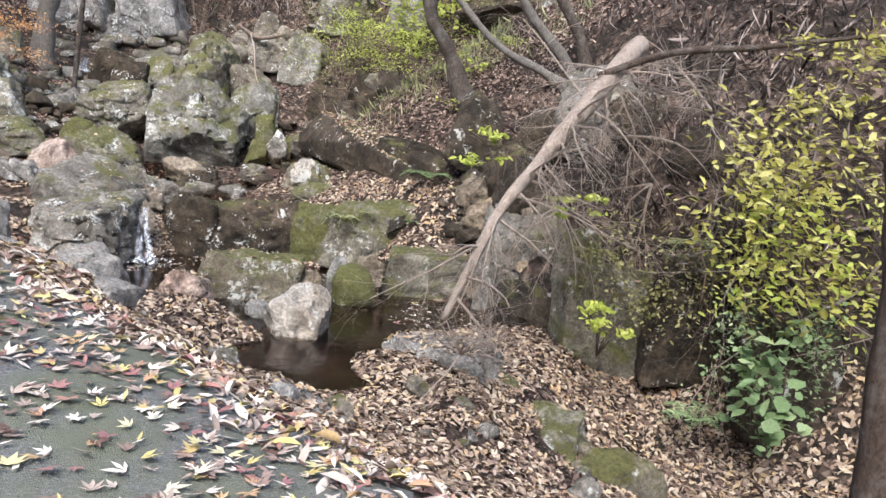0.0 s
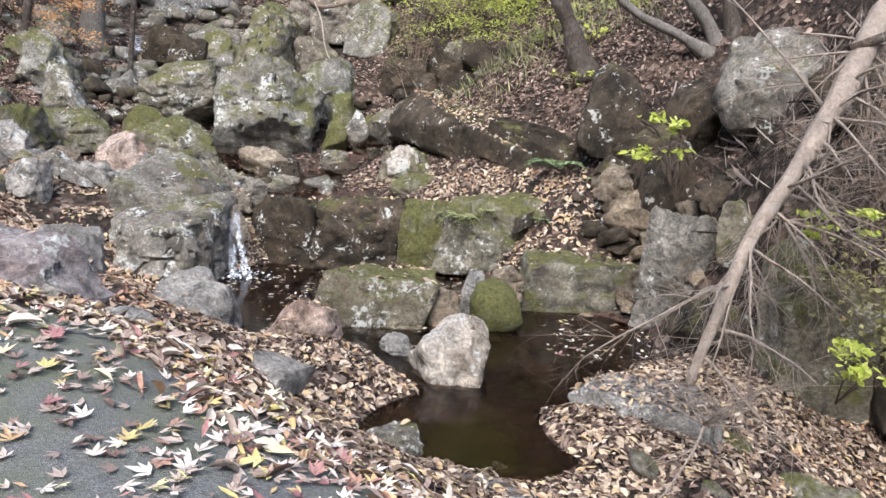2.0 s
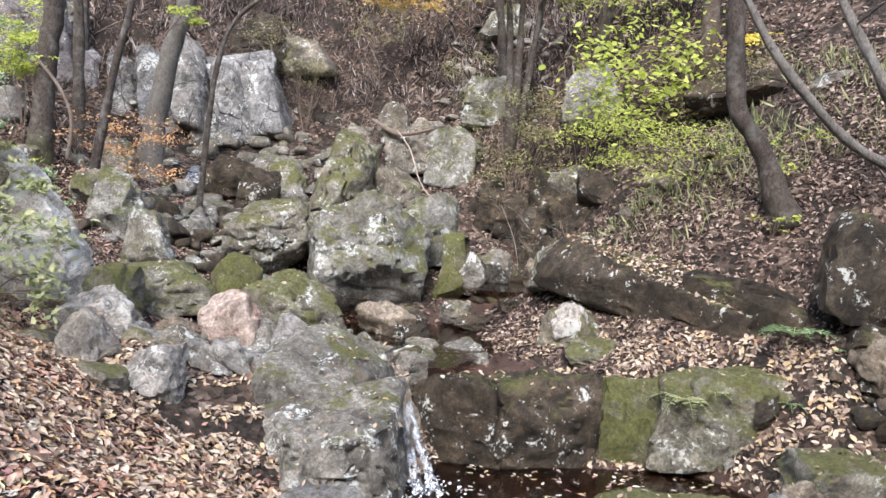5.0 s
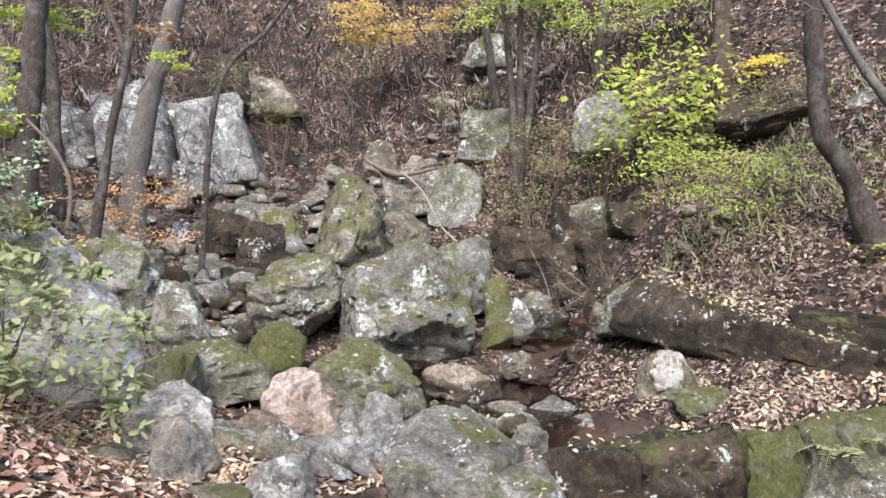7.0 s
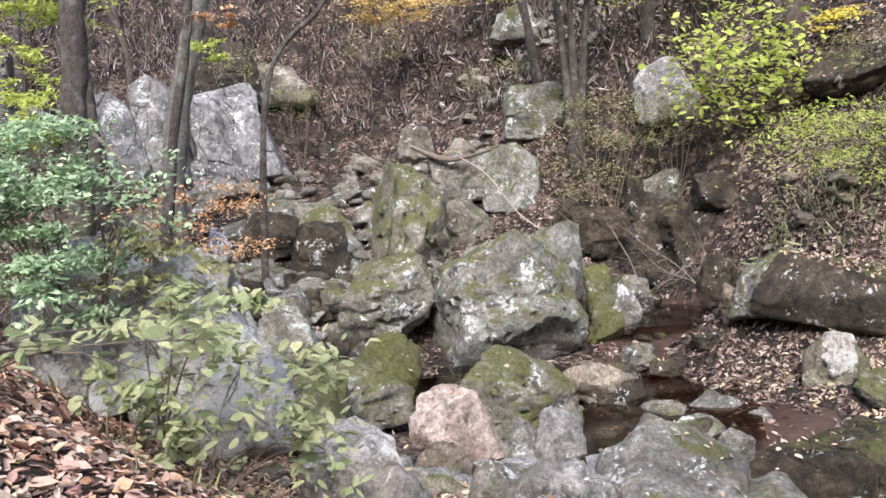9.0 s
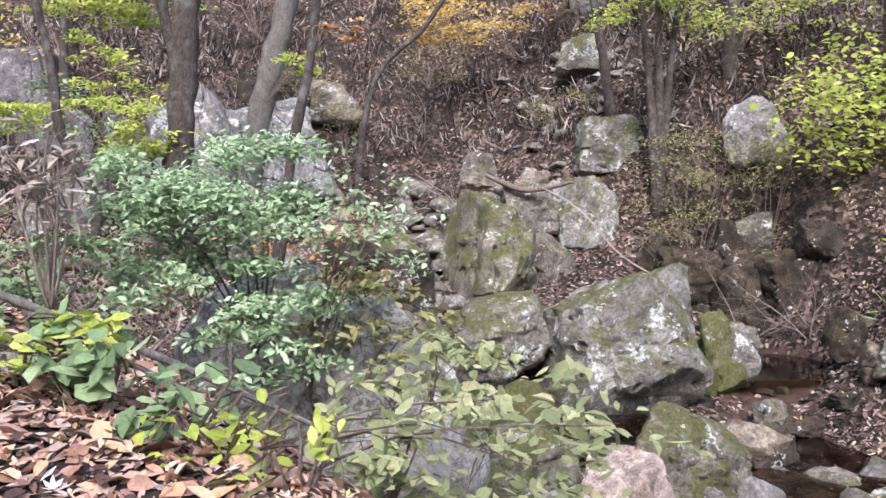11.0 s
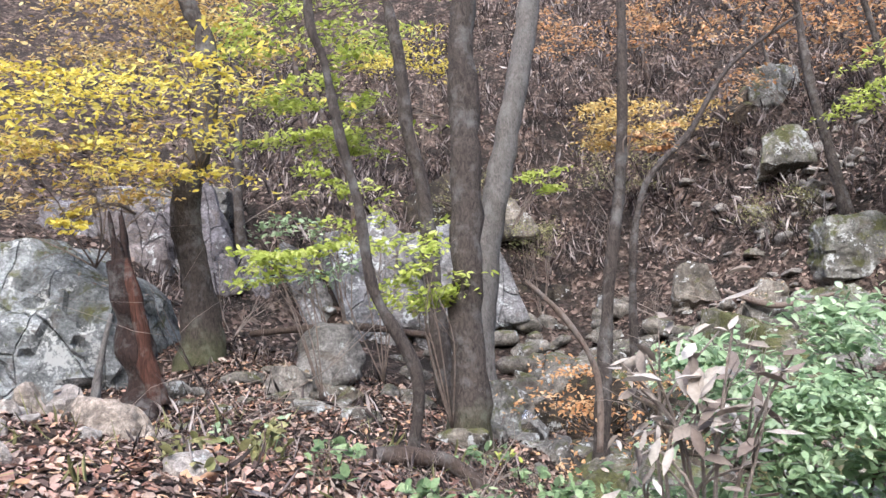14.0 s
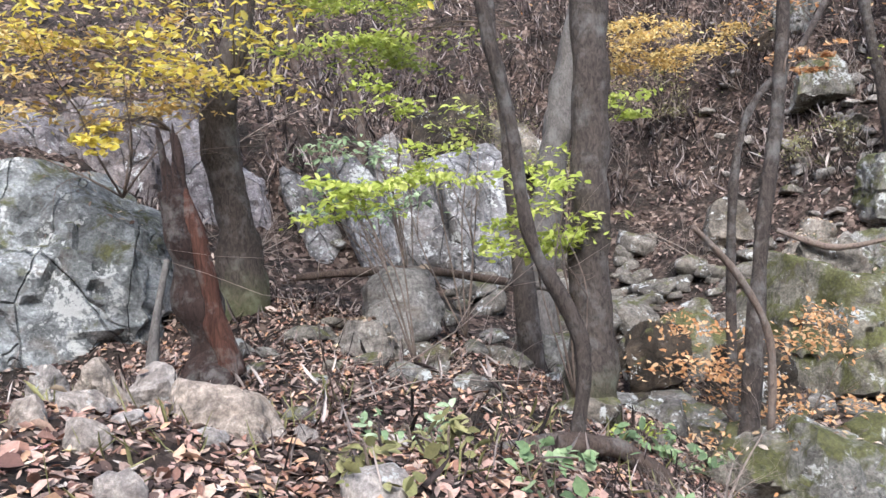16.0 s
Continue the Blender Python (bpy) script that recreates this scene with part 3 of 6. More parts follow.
rock("boulder", "square grey block with moss in the pool", "mossy", (-2.03, 8.56, -0.71), (1.07, 0.64, 0.62), 0, 5)
rock("boulder", "pale quartz boulder standing in the water", "white", (-1.20, 7.20, -0.62), (0.62, 0.52, 0.50), 0, 311, 12, 0, [(-0.2, -0.95, 0.1, 0.78), (0.1, -0.3, 0.95, 0.7), (-0.9, -0.2, -0.2, 0.75), (0.9, -0.3, -0.25, 0.8), (0, -0.6, -0.8, 0.78), (0.6, -0.4, 0.7, 0.82), (-0.6, 0.2, 0.75, 0.8), (0, 1, 0, 0.85), (0, 0, -1, 0.8)])
rock("stone", "round moss-covered stone in the pool", "moss", (-0.84, 8.56, -0.53), (0.48, 0.43, 0.42), 0, 7)
rock("stone", "pale grey stone at the pool", "smooth", (-1.08, 8.76, -0.45), (0.25, 0.22, 0.39), 0, 8)
rock("stone", "pale brown stone at the pool", "tan", (-0.74, 9.08, -0.33), (0.35, 0.31, 0.29), 0, 9)
rock("stone", "brown stone beside the block", "tan", (-1.36, 8.57, -0.54), (0.30, 0.27, 0.34), 0, 10)
rock("boulder", "long mossy ledge of the pool", "mossy", (0.25, 9.65, -0.68), (1.55, 0.95, 0.66), 0, 11)
rock("boulder", "upright brown-grey boulder on the bank", "grey", (0.91, 8.85, -0.59), (0.87, 0.61, 1.28), 0, 12)
rock("stone", "brown rounded stone on the leaf bank", "tan", (0.69, 10.02, 0.26), (0.62, 0.50, 0.43), 0, 13)
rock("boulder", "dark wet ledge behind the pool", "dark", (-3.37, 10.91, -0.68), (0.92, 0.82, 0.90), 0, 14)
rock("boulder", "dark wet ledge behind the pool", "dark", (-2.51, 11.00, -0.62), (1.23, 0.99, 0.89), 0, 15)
rock("boulder", "moss-covered ledge behind the pool", "moss", (-1.64, 10.84, -0.52), (0.68, 0.55, 0.85), 0, 16)
rock("boulder", "moss-covered ledge behind the pool", "mossy", (-0.81, 10.82, -0.38), (1.25, 0.88, 0.81), 0, 17)
rock("boulder", "brown wedge rock in the waterfall", "tan", (-3.92, 10.23, -0.33), (0.34, 0.30, 0.56), 0, 18)
rock("stone", "flat tan stone on the waterfall lip", "tan", (-4.18, 10.81, 0.08), (0.62, 0.44, 0.25), 0, 19)
rock("stone", "small grey stone on the lip", "grey", (-3.89, 11.07, 0.14), (0.35, 0.28, 0.29), 0, 20)
rock("stone", "small grey stone on the lip", "grey", (-4.34, 11.49, 0.19), (0.46, 0.37, 0.27), 0, 21)
rock("stone", "white lichen stone among leaves", "streaked", (-2.09, 12.12, 0.33), (0.54, 0.42, 0.54), 0, 22)
rock("boulder", "mossy stone among leaves", "mossy", (-2.05, 12.22, 0.09), (0.83, 0.66, 0.73), 0, 23)
rock("stone", "mossy stone among leaves", "mossy", (-1.87, 11.75, 0.14), (0.75, 0.60, 0.39), 0, 24)
rock("boulder", "large grey boulder with lichen patches", "lichen", (-4.80, 14.80, 0.66), (1.80, 1.5, 1.42), 0, 25, 0, 0, [(-0.25, -0.9, 0.3, 0.75), (0.7, -0.5, 0.45, 0.74), (-0.95, -0.15, 0.1, 0.82), (-0.4, 0.1, 0.9, 0.8), (0.5, 0.2, 0.8, 0.78), (0.1, -0.7, -0.7, 0.8), (0, 1, 0, 0.9), (1, 0, -0.1, 0.92), (0, 0, -1, 0.85)])
rock("boulder", "large lichen-spotted boulder in the stream", "lichen", (-6.41, 15.11, 0.72), (1.55, 1.24, 1.21), 0, 26)
rock("boulder", "lichen boulder behind the large one", "lichen", (-3.87, 15.80, 1.22), (0.98, 0.79, 0.89), 0, 27)
rock("stone", "lichen stone wedged between boulders", "lichen", (-5.35, 15.10, 1.47), (0.52, 0.42, 0.47), 0, 28)
rock("boulder", "round moss-covered boulder in the stream", "moss", (-6.47, 13.76, 0.37), (0.71, 0.64, 0.75), 0, 29)
rock("boulder", "low moss-covered boulder in the stream", "mossy", (-5.37, 12.51, 0.36), (1.20, 0.84, 0.69), 0, 30)
rock("stone", "brown wet stone in the stream", "tan", (-4.25, 13.16, 0.45), (0.82, 0.66, 0.48), 0, 31)
rock("boulder", "pink-orange weathered stone by the stream", "pink", (-6.01, 12.11, 0.28), (0.84, 0.52, 0.52), 0, 32, 0, 0, [(-0.45, -0.35, 0.82, 0.6), (0.1, -0.95, 0.1, 0.75), (0.85, -0.2, 0.45, 0.8), (-0.9, -0.3, -0.1, 0.9), (0.5, 0.3, 0.8, 0.85), (0, 1, 0, 0.9), (0, 0, -1, 0.8)])
rock("boulder", "pale white-topped angular stone among leaves", "white", (-7.09, 10.82, 0.48), (0.74, 0.55, 0.46), 0, 33, 0, 0, [(-0.15, -0.35, 0.92, 0.6), (-0.3, -0.9, 0.1, 0.8), (0.75, -0.5, 0.5, 0.75), (-0.9, 0, 0.35, 0.85), (0.9, 0.1, 0.0, 0.9), (0, 1, 0, 0.9), (0, 0, -1, 0.8)])
rock("boulder", "upright grey boulder among leaves", "pale", (-6.79, 9.98, 0.12), (0.52, 0.42, 0.72), 0, 34, 0, 0, [(-0.1, -0.95, 0.25, 0.72), (0.8, -0.5, 0.3, 0.78), (-0.9, -0.2, 0.2, 0.85), (-0.3, -0.2, 0.9, 0.8), (0.5, 0, 0.85, 0.85), (0, 1, 0, 0.9), (0, 0, -1, 0.85)])
rock("stone", "mossy grey stone among stones", "mossy", (-6.49, 10.38, 0.30), (0.39, 0.31, 0.34), 0, 35)
rock("boulder", "pale grey-white stone among leaves", "pale", (-6.04, 9.70, 0.19), (0.51, 0.41, 0.45), 0, 36)
rock("stone", "brown angular stone among boulders", "tan", (-6.35, 10.99, 0.30), (0.46, 0.37, 0.34), 0, 37)
rock("stone", "mossy grey stone among stones", "grey", (-5.99, 10.49, 0.30), (0.45, 0.36, 0.37), 0, 38)
rock("stone", "blue-grey small stone among boulders", "smooth", (-5.60, 10.36, 0.29), (0.29, 0.23, 0.26), 0, 39)
rock("boulder", "pale pink angular stone by the stream", "pale", (-5.24, 11.58, 0.16), (0.46, 0.32, 0.51), 0, 40)
rock("stone", "grey angular stone among boulders", "grey", (-5.50, 11.67, 0.24), (0.40, 0.28, 0.35), 0, 41)
rock("stone", "grey stone in the stream", "grey", (-4.42, 11.41, 0.16), (0.53, 0.43, 0.35), 0, 42)
rock("stone", "flat tan stone by the stream", "tan", (-4.24, 11.00, 0.02), (0.64, 0.38, 0.28), 0, 43)
rock("stone", "dark grey stone by the stream", "dark", (-3.95, 11.57, 0.01), (0.38, 0.26, 0.37), 0, 44)
rock("boulder", "lichen-covered boulder by the stream", "lichen", (-7.51, 13.39, 0.86), (0.83, 0.75, 0.79), 0, 45)
rock("boulder", "mossy boulder by the stream", "mossy", (-7.05, 12.55, 0.42), (1.25, 1.00, 0.65), 0, 46)
rock("boulder", "grey boulder far up the bank", "lichen", (-8.44, 14.43, 1.20), (1.04, 0.93, 1.06), 0, 47)
rock("boulder", "huge lichen-streaked boulder under a bush", "streaked", (-8.95, 11.55, 1.33), (1.31, 0.98, 1.15), 0, 48)
rock("boulder", "dark mossy boulder up the stream", "mossy", (-6.96, 18.84, 1.51), (1.62, 0.97, 1.17), 0, 49)
rock("boulder", "wedge-shaped mossy boulder up the stream", "mossy", (-5.6, 18.0, 1.6), (1.65, 2.4, 1.72), 0, 50, 0, 0, [(-0.15, -0.9, 0.4, 0.76), (0.9, -0.25, 0.15, 0.86), (-0.75, -0.2, 0.55, 0.78), (0.1, -0.25, 0.95, 0.86), (0.6, -0.3, 0.75, 0.88), (0, 1, 0.1, 0.95), (0.3, -0.8, -0.4, 0.86), (0, 0, -1, 0.85)])
rock("boulder", "square lichen block up the stream", "lichen", (-3.48, 18.91, 2.38), (1.04, 0.83, 1.10), 0, 51)
rock("boulder", "dark grey wedge-shaped boulder upstream", "grey", (-4.55, 18.00, 1.81), (1.02, 0.82, 0.77), 0, 52)
rock("stone", "grey boulder at the channel", "dark", (-2.81, 17.75, 1.83), (0.73, 0.58, 0.69), 0, 53)
rock("boulder", "dark rock of the side channel", "dark", (-2.35, 17.16, 1.41), (0.81, 0.64, 0.61), 0, 54)
rock("boulder", "dark rock of the side channel", "dark", (-1.65, 16.98, 1.23), (0.89, 0.71, 1.03), 0, 55)
rock("stone", "mossy stone at the channel", "moss", (-3.38, 14.99, 0.78), (0.46, 0.37, 0.75), 0, 56)
rock("stone", "grey stone at the channel", "grey", (-2.81, 15.53, 1.05), (0.64, 0.52, 0.50), 0, 57)
rock("stone", "dark mossy stone at the channel", "moss", (-3.50, 14.69, 0.74), (0.45, 0.36, 0.36), 0, 58)
rock("boulder", "grey rock on the slope", "grey", (-1.51, 17.18, 2.96), (0.92, 0.74, 0.62), 0, 59)
rock("stone", "brown rock in the upper cascade", "tan", (-8.61, 18.83, 1.60), (0.63, 0.50, 0.45), 0, 60)
rock("stone", "dark rock in the upper cascade", "dark", (-8.05, 19.03, 1.69), (0.67, 0.53, 0.67), 0, 61)
rock("boulder", "dark mossy shelf of the cliff", "grey", (-8.2, 24.1, 5.3), (2.6, 1.2, 0.9), 0, 65)
rock("boulder", "brown-grey shelf of the cliff", "grey", (-14.24, 22.86, 5.22), (2.86, 1.43, 1.26), 0, 71)
rock("boulder", "huge angular grey boulder with pale lichen", "cliff2", (-14.35, 17.33, 2.70), (2.7, 1.9, 2.05), 0, 72, 0, 0, [(0.1, -0.8, 0.6, 0.72), (0.15, -0.9, -0.35, 0.78), (0.95, -0.25, 0.1, 0.85), (0.6, -0.15, 0.75, 0.76), (-0.15, 0.1, 1.0, 0.78), (-1, 0, 0.2, 0.9), (0, 1, 0.1, 0.9), (0, 0, -1, 0.85)])
rock("boulder", "round pale grey boulder on the bank", "pale", (-11.13, 16.26, 3.00), (0.73, 0.66, 0.56), 0, 73)
rock("boulder", "flat layered grey rock", "pale", (-11.51, 15.81, 2.80), (0.64, 0.45, 0.37), 0, 74)
rock("stone", "grey stone on the leaf slope", "grey", (-11.63, 15.37, 2.71), (0.42, 0.29, 0.25), 0, 75)
rock("stone", "grey stone on the leaf slope", "grey", (-11.89, 16.06, 2.86), (0.32, 0.26, 0.30), 0, 76)
rock("boulder", "angular tan-grey rock by the path", "tan2", (-12.45, 13.36, 2.74), (0.50, 0.3, 0.42), 0, 77, 0, 0, [(0.05, -0.75, 0.6, 0.65), (-0.7, -0.5, 0.5, 0.8), (0.85, -0.3, 0.3, 0.82), (0.3, 0.1, 0.95, 0.85), (-0.9, 0, 0, 0.9), (0, 1, 0, 0.9), (0, 0, -1, 0.85)])
rock("stone", "flat pale stone among leaves beside the path", "pale", (-9.3, 9.3, 1.94), (0.36, 0.26, 0.17), 0, 230)
rock("stone", "flat grey stone among leaves beside the path", "pale", (-9.95, 9.35, 2.22), (0.48, 0.28, 0.16), 0, 231)
rock("boulder", "angular tan-grey rock by the path", "tan2", (-12.82, 13.64, 3.02), (0.24, 0.17, 0.22), 0, 78)
rock("boulder", "angular tan-grey rock by the path", "tan2", (-13.12, 13.75, 3.09), (0.28, 0.19, 0.26), 0, 79)
rock("stone", "tan-grey rock by the path", "tan2", (-13.22, 13.03, 3.06), (0.15, 0.12, 0.16), 0, 80)
rock("stone", "tan-grey rock by the path", "tan2", (-12.77, 12.43, 2.90), (0.17, 0.14, 0.13), 0, 81)
rock("stone", "tan-grey rock by the path", "tan2", (-13.05, 13.24, 3.08), (0.20, 0.16, 0.12), 0, 82)
rock("stone", "tan-grey rock by the path", "tan2", (-12.12, 13.23, 2.73), (0.13, 0.10, 0.18), 0, 83)
rock("boulder", "mossy lichen boulder by the stream", "lichen", (-8.84, 14.66, 1.67), (0.78, 0.62, 0.53), 0, 84)
rock("stone", "grey lichen rock behind the tree", "lichen", (-9.47, 16.77, 2.25), (0.84, 0.67, 0.54), 0, 85)
rock("boulder", "dark rock at the stream head", "dark", (-7.81, 18.18, 2.10), (1.03, 0.72, 0.64), 0, 86)
rock("boulder", "dark overhanging rock on the slope", "dark", (0.99, 15.23, 3.62), (1.88, 1.32, 0.72), -8, 87)
rock("boulder", "pale rock on the slope", "grey", (1.83, 14.27, 3.65), (0.96, 0.67, 0.49), 0, 88)
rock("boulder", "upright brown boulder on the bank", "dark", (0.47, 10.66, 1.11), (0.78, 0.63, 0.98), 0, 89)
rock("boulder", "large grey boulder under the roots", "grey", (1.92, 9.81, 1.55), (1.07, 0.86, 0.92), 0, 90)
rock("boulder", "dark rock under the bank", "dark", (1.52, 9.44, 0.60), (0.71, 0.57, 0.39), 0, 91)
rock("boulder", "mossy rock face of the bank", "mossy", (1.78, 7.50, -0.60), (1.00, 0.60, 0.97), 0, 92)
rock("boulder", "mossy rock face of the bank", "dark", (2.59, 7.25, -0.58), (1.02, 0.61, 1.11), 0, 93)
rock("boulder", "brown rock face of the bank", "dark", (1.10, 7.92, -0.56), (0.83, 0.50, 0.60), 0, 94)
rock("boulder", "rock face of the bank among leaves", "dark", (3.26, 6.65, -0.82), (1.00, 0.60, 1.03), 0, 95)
rock("boulder", "flat pale slab among leaves", "pale", (0.3, 6.65, -0.86), (1.1, 0.8, 0.5), 4, 96, -30)
rock("boulder", "dark mossy rock edge among leaves", "mossy", (0.74, 6.45, -1.0), (0.55, 0.35, 0.44), 0, 97, -38)
rock("boulder", "long dark mossy rock edge among leaves", "mossy", (1.08, 6.0, -1.15), (0.8, 0.42, 0.52), 0, 98, -50)
rock("boulder", "mossy angular rock among leaves", "mossy", (1.62, 5.6, -1.35), (0.95, 0.55, 0.56), 0, 99, -20)
rock("stone", "grey pointed stone on the verge", "pale", (-0.86, 4.76, -0.57), (0.32, 0.25, 0.33), 0, 100)
rock("stone", "grey stone on the verge", "grey", (-0.53, 4.95, -0.58), (0.26, 0.21, 0.23), 0, 101)
rock("boulder", "flat grey slab on the verge", "pale", (-0.95, 4.95, -0.72), (1.2, 0.5, 0.42), 10, 102, -32)
rock("stone", "dark stone among leaves", "dark", (0.83, 5.27, -1.10), (0.35, 0.28, 0.22), 0, 103)
rock("stone", "grey stone half buried in leaves", "grey", (-1.55, 5.67, -0.58), (0.34, 0.27, 0.27), 0, 104)
rock("boulder", "pale purple-grey boulder on the verge", "purple", (-4.30, 6.39, 0.13), (1.07, 0.75, 0.43), 0, 105)
rock("boulder", "reddish purple slab on the verge", "purple", (-3.69, 5.57, 0.18), (0.86, 0.69, 0.52), 0, 106)
rock("boulder", "pale grey boulder on the verge", "pale", (-4.19, 7.10, 0.04), (0.50, 0.40, 0.42), 0, 107)
rock("stone", "grey stone in the pool", "smooth", (-1.69, 7.68, -0.56), (0.38, 0.31, 0.16), 0, 108)
rock("stone", "brown stone at the bank foot", "grey", (-3.03, 7.06, -0.58), (0.30, 0.24, 0.28), 0, 109)
rock("stone", "dark stone under the slab", "dark", (-4.02, 13.15, 0.47), (0.73, 0.59, 0.42), 0, 110)
rock("boulder", "pale rock on the far slope", "pale", (-0.91, 17.60, 4.30), (1.15, 0.81, 0.83), 0, 112)
rock("boulder", "grey rock on the slope", "grey", (-4.80, 20.94, 3.42), (0.82, 0.58, 0.77), 0, 113)
rock("stone", "dark rock at the foot of the slope", "dark", (-7.61, 23.37, 3.67), (1.12, 0.67, 0.59), 0, 114)
rock("boulder", "dark rock at the foot of the slope", "dark", (-6.75, 23.11, 3.67), (0.73, 0.44, 0.49), 0, 115)
rock("stone", "mossy stone of the side channel", "moss", (-3.37, 15.27, 1.30), (0.37, 0.29, 0.44), 0, 116)
rock("stone", "grey stone of the side channel", "grey", (-3.18, 14.89, 1.02), (0.46, 0.37, 0.48), 0, 117)
rock("boulder", "dark broken block above the channel", "dark", (-1.97, 16.64, 1.47), (0.72, 0.58, 0.71), 0, 118)
rock("boulder", "dark broken block above the channel", "dark", (-1.46, 16.36, 1.40), (0.78, 0.63, 0.79), 0, 119)
rock("stone", "wet brown stone at the channel", "tan", (-2.33, 13.58, 0.83), (0.41, 0.33, 0.45), 0, 120)
rock("boulder", "dark ledge over the channel", "dark", (-2.49, 17.29, 1.59), (1.08, 0.76, 0.68), 0, 121)
# the hollow's shade is put into these rocks by their near-black material
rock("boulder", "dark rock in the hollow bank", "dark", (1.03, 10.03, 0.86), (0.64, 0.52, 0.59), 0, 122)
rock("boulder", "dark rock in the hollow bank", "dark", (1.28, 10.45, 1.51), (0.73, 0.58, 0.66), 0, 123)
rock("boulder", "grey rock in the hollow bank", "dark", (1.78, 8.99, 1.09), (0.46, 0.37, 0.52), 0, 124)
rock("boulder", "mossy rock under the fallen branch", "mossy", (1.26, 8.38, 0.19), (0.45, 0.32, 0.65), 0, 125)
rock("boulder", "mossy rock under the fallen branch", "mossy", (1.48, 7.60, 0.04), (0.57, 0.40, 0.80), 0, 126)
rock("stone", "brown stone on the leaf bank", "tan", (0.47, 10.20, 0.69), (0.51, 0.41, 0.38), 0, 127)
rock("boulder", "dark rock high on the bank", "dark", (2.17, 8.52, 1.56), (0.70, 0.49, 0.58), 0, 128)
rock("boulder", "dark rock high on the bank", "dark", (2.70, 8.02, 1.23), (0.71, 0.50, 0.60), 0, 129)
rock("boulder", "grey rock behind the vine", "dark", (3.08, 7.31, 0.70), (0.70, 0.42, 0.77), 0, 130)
rock("boulder", "pale lichen rock high on the hillside", "lichen", (-2.42, 21.49, 6.78), (1.08, 0.76, 0.71), 0, 131)
rock("boulder", "pale angular rock on the hillside", "lichen", (-2.76, 19.61, 3.68), (1.19, 0.84, 0.95), 0, 132)
rock("boulder", "flat angular rock above the stream", "grey", (-4.27, 19.75, 4.01), (0.86, 0.60, 0.49), 0, 133)
rock("stone", "grey angular stone upstream", "grey", (-3.90, 19.40, 3.38), (0.55, 0.38, 0.43), 0, 134)
rock("boulder", "dark broken block by the stream head", "dark", (-7.05, 17.34, 1.96), (0.82, 0.58, 0.66), 0, 135)
rock("boulder", "pale lichen-streaked rock wall beside the stones", "streaked", (-8.12, 11.49, 0.66), (1.27, 0.76, 1.62), -6, 136)
# near-black material carries the hillside's shade on the channel bank
rock("boulder", "brown broken rock of the channel bank", "dark", (-1.30, 16.16, 1.19), (0.78, 0.62, 0.98), 0, 138)
rock("boulder", "brown broken rock of the channel bank", "dark", (-1.66, 17.18, 1.93), (0.92, 0.74, 0.73), 0, 139)
rock("boulder", "brown block of the channel bank", "dark", (-1.88, 16.53, 1.27), (0.63, 0.51, 0.65), 0, 140)
rock("stone", "dark block of the channel bank", "dark", (-1.14, 15.92, 2.16), (0.58, 0.46, 0.42), 0, 141)
rock("boulder", "dark rock of the channel bank", "dark", (-2.06, 14.34, 1.00), (0.70, 0.56, 0.57), 0, 142)
rock("boulder", "lichen-spotted broken rock above the terrace", "lichen", (-1.95, 13.25, 0.86), (1.25, 0.8, 0.72), -26, 143, -38)
rock("stone", "grey stone in the side channel", "grey", (-3.37, 14.00, 0.52), (0.52, 0.42, 0.27), 0, 144)
rock("stone", "brown stone in the side channel", "tan", (-3.32, 15.10, 0.49), (0.50, 0.40, 0.37), 0, 145)
rock("stone", "dark wet stone in the side channel", "dark", (-2.57, 13.71, 0.44), (0.53, 0.43, 0.26), 0, 146)
rock("stone", "mossy stone in the side channel", "moss", (-2.97, 15.74, 0.74), (0.70, 0.56, 0.40), 0, 147)
rock("stone", "dark wet stone in the side channel", "dark", (-3.12, 13.81, 0.18), (0.56, 0.45, 0.26), 0, 148)
rock("stone", "dark stone under the tan rocks", "grey", (-12.15, 13.94, 2.77), (0.21, 0.17, 0.12), 0, 149)
rock("boulder", "angular tan-grey rock by the path", "tan2", (-13.30, 13.64, 3.09), (0.20, 0.16, 0.21), 0, 150)
rock("boulder", "angular tan-grey rock by the path", "tan2", (-12.96, 12.84, 2.96), (0.20, 0.16, 0.18), 0, 151)
rock("boulder", "dark outcrop on the leafy hillside", "dark", (-1.58, 23.71, 7.26), (1.38, 0.83, 1.07), 0, 152)
rock("boulder", "pale angular outcrop on the leafy hillside", "lichen", (-1.10, 23.47, 7.65), (1.11, 0.66, 0.87), 0, 153)
rock("boulder", "dark outcrop on the leafy hillside", "dark", (-8.73, 23.71, 7.12), (1.69, 0.85, 0.87), 0, 154)
rock("boulder", "dark outcrop on the leafy hillside", "dark", (-2.29, 20.69, 4.55), (1.24, 0.75, 0.74), 0, 155)
rock("boulder", "grey slab on the leafy hillside", "grey", (-4.35, 19.16, 3.27), (1.06, 0.64, 0.63), 0, 156)
rock("boulder", "long dark overhanging slab with leaves on top", "dark", (-1.16, 12.18, 0.80), (2.9, 0.8, 0.58), 13, 201, -46, 14)
rock("boulder", "dark broken slab under leaves", "dark", (-0.35, 11.45, 0.72), (1.4, 0.7, 0.6), 10, 208, -38)
rock("boulder", "dark soil-stained rock under the tree root", "dark", (0.9, 10.4, 0.7), (0.9, 0.7, 0.7), 0, 203)
rock("boulder", "mossy ledge under the leaf terrace", "mossy", (-0.6, 10.65, -0.45), (1.1, 0.7, 0.95), 0, 204)

rock("boulder", "low mossy rock under the lichen wall", "mossy", (-7.4, 11.7, 0.5), (0.8, 0.7, 0.6), 0, 206)


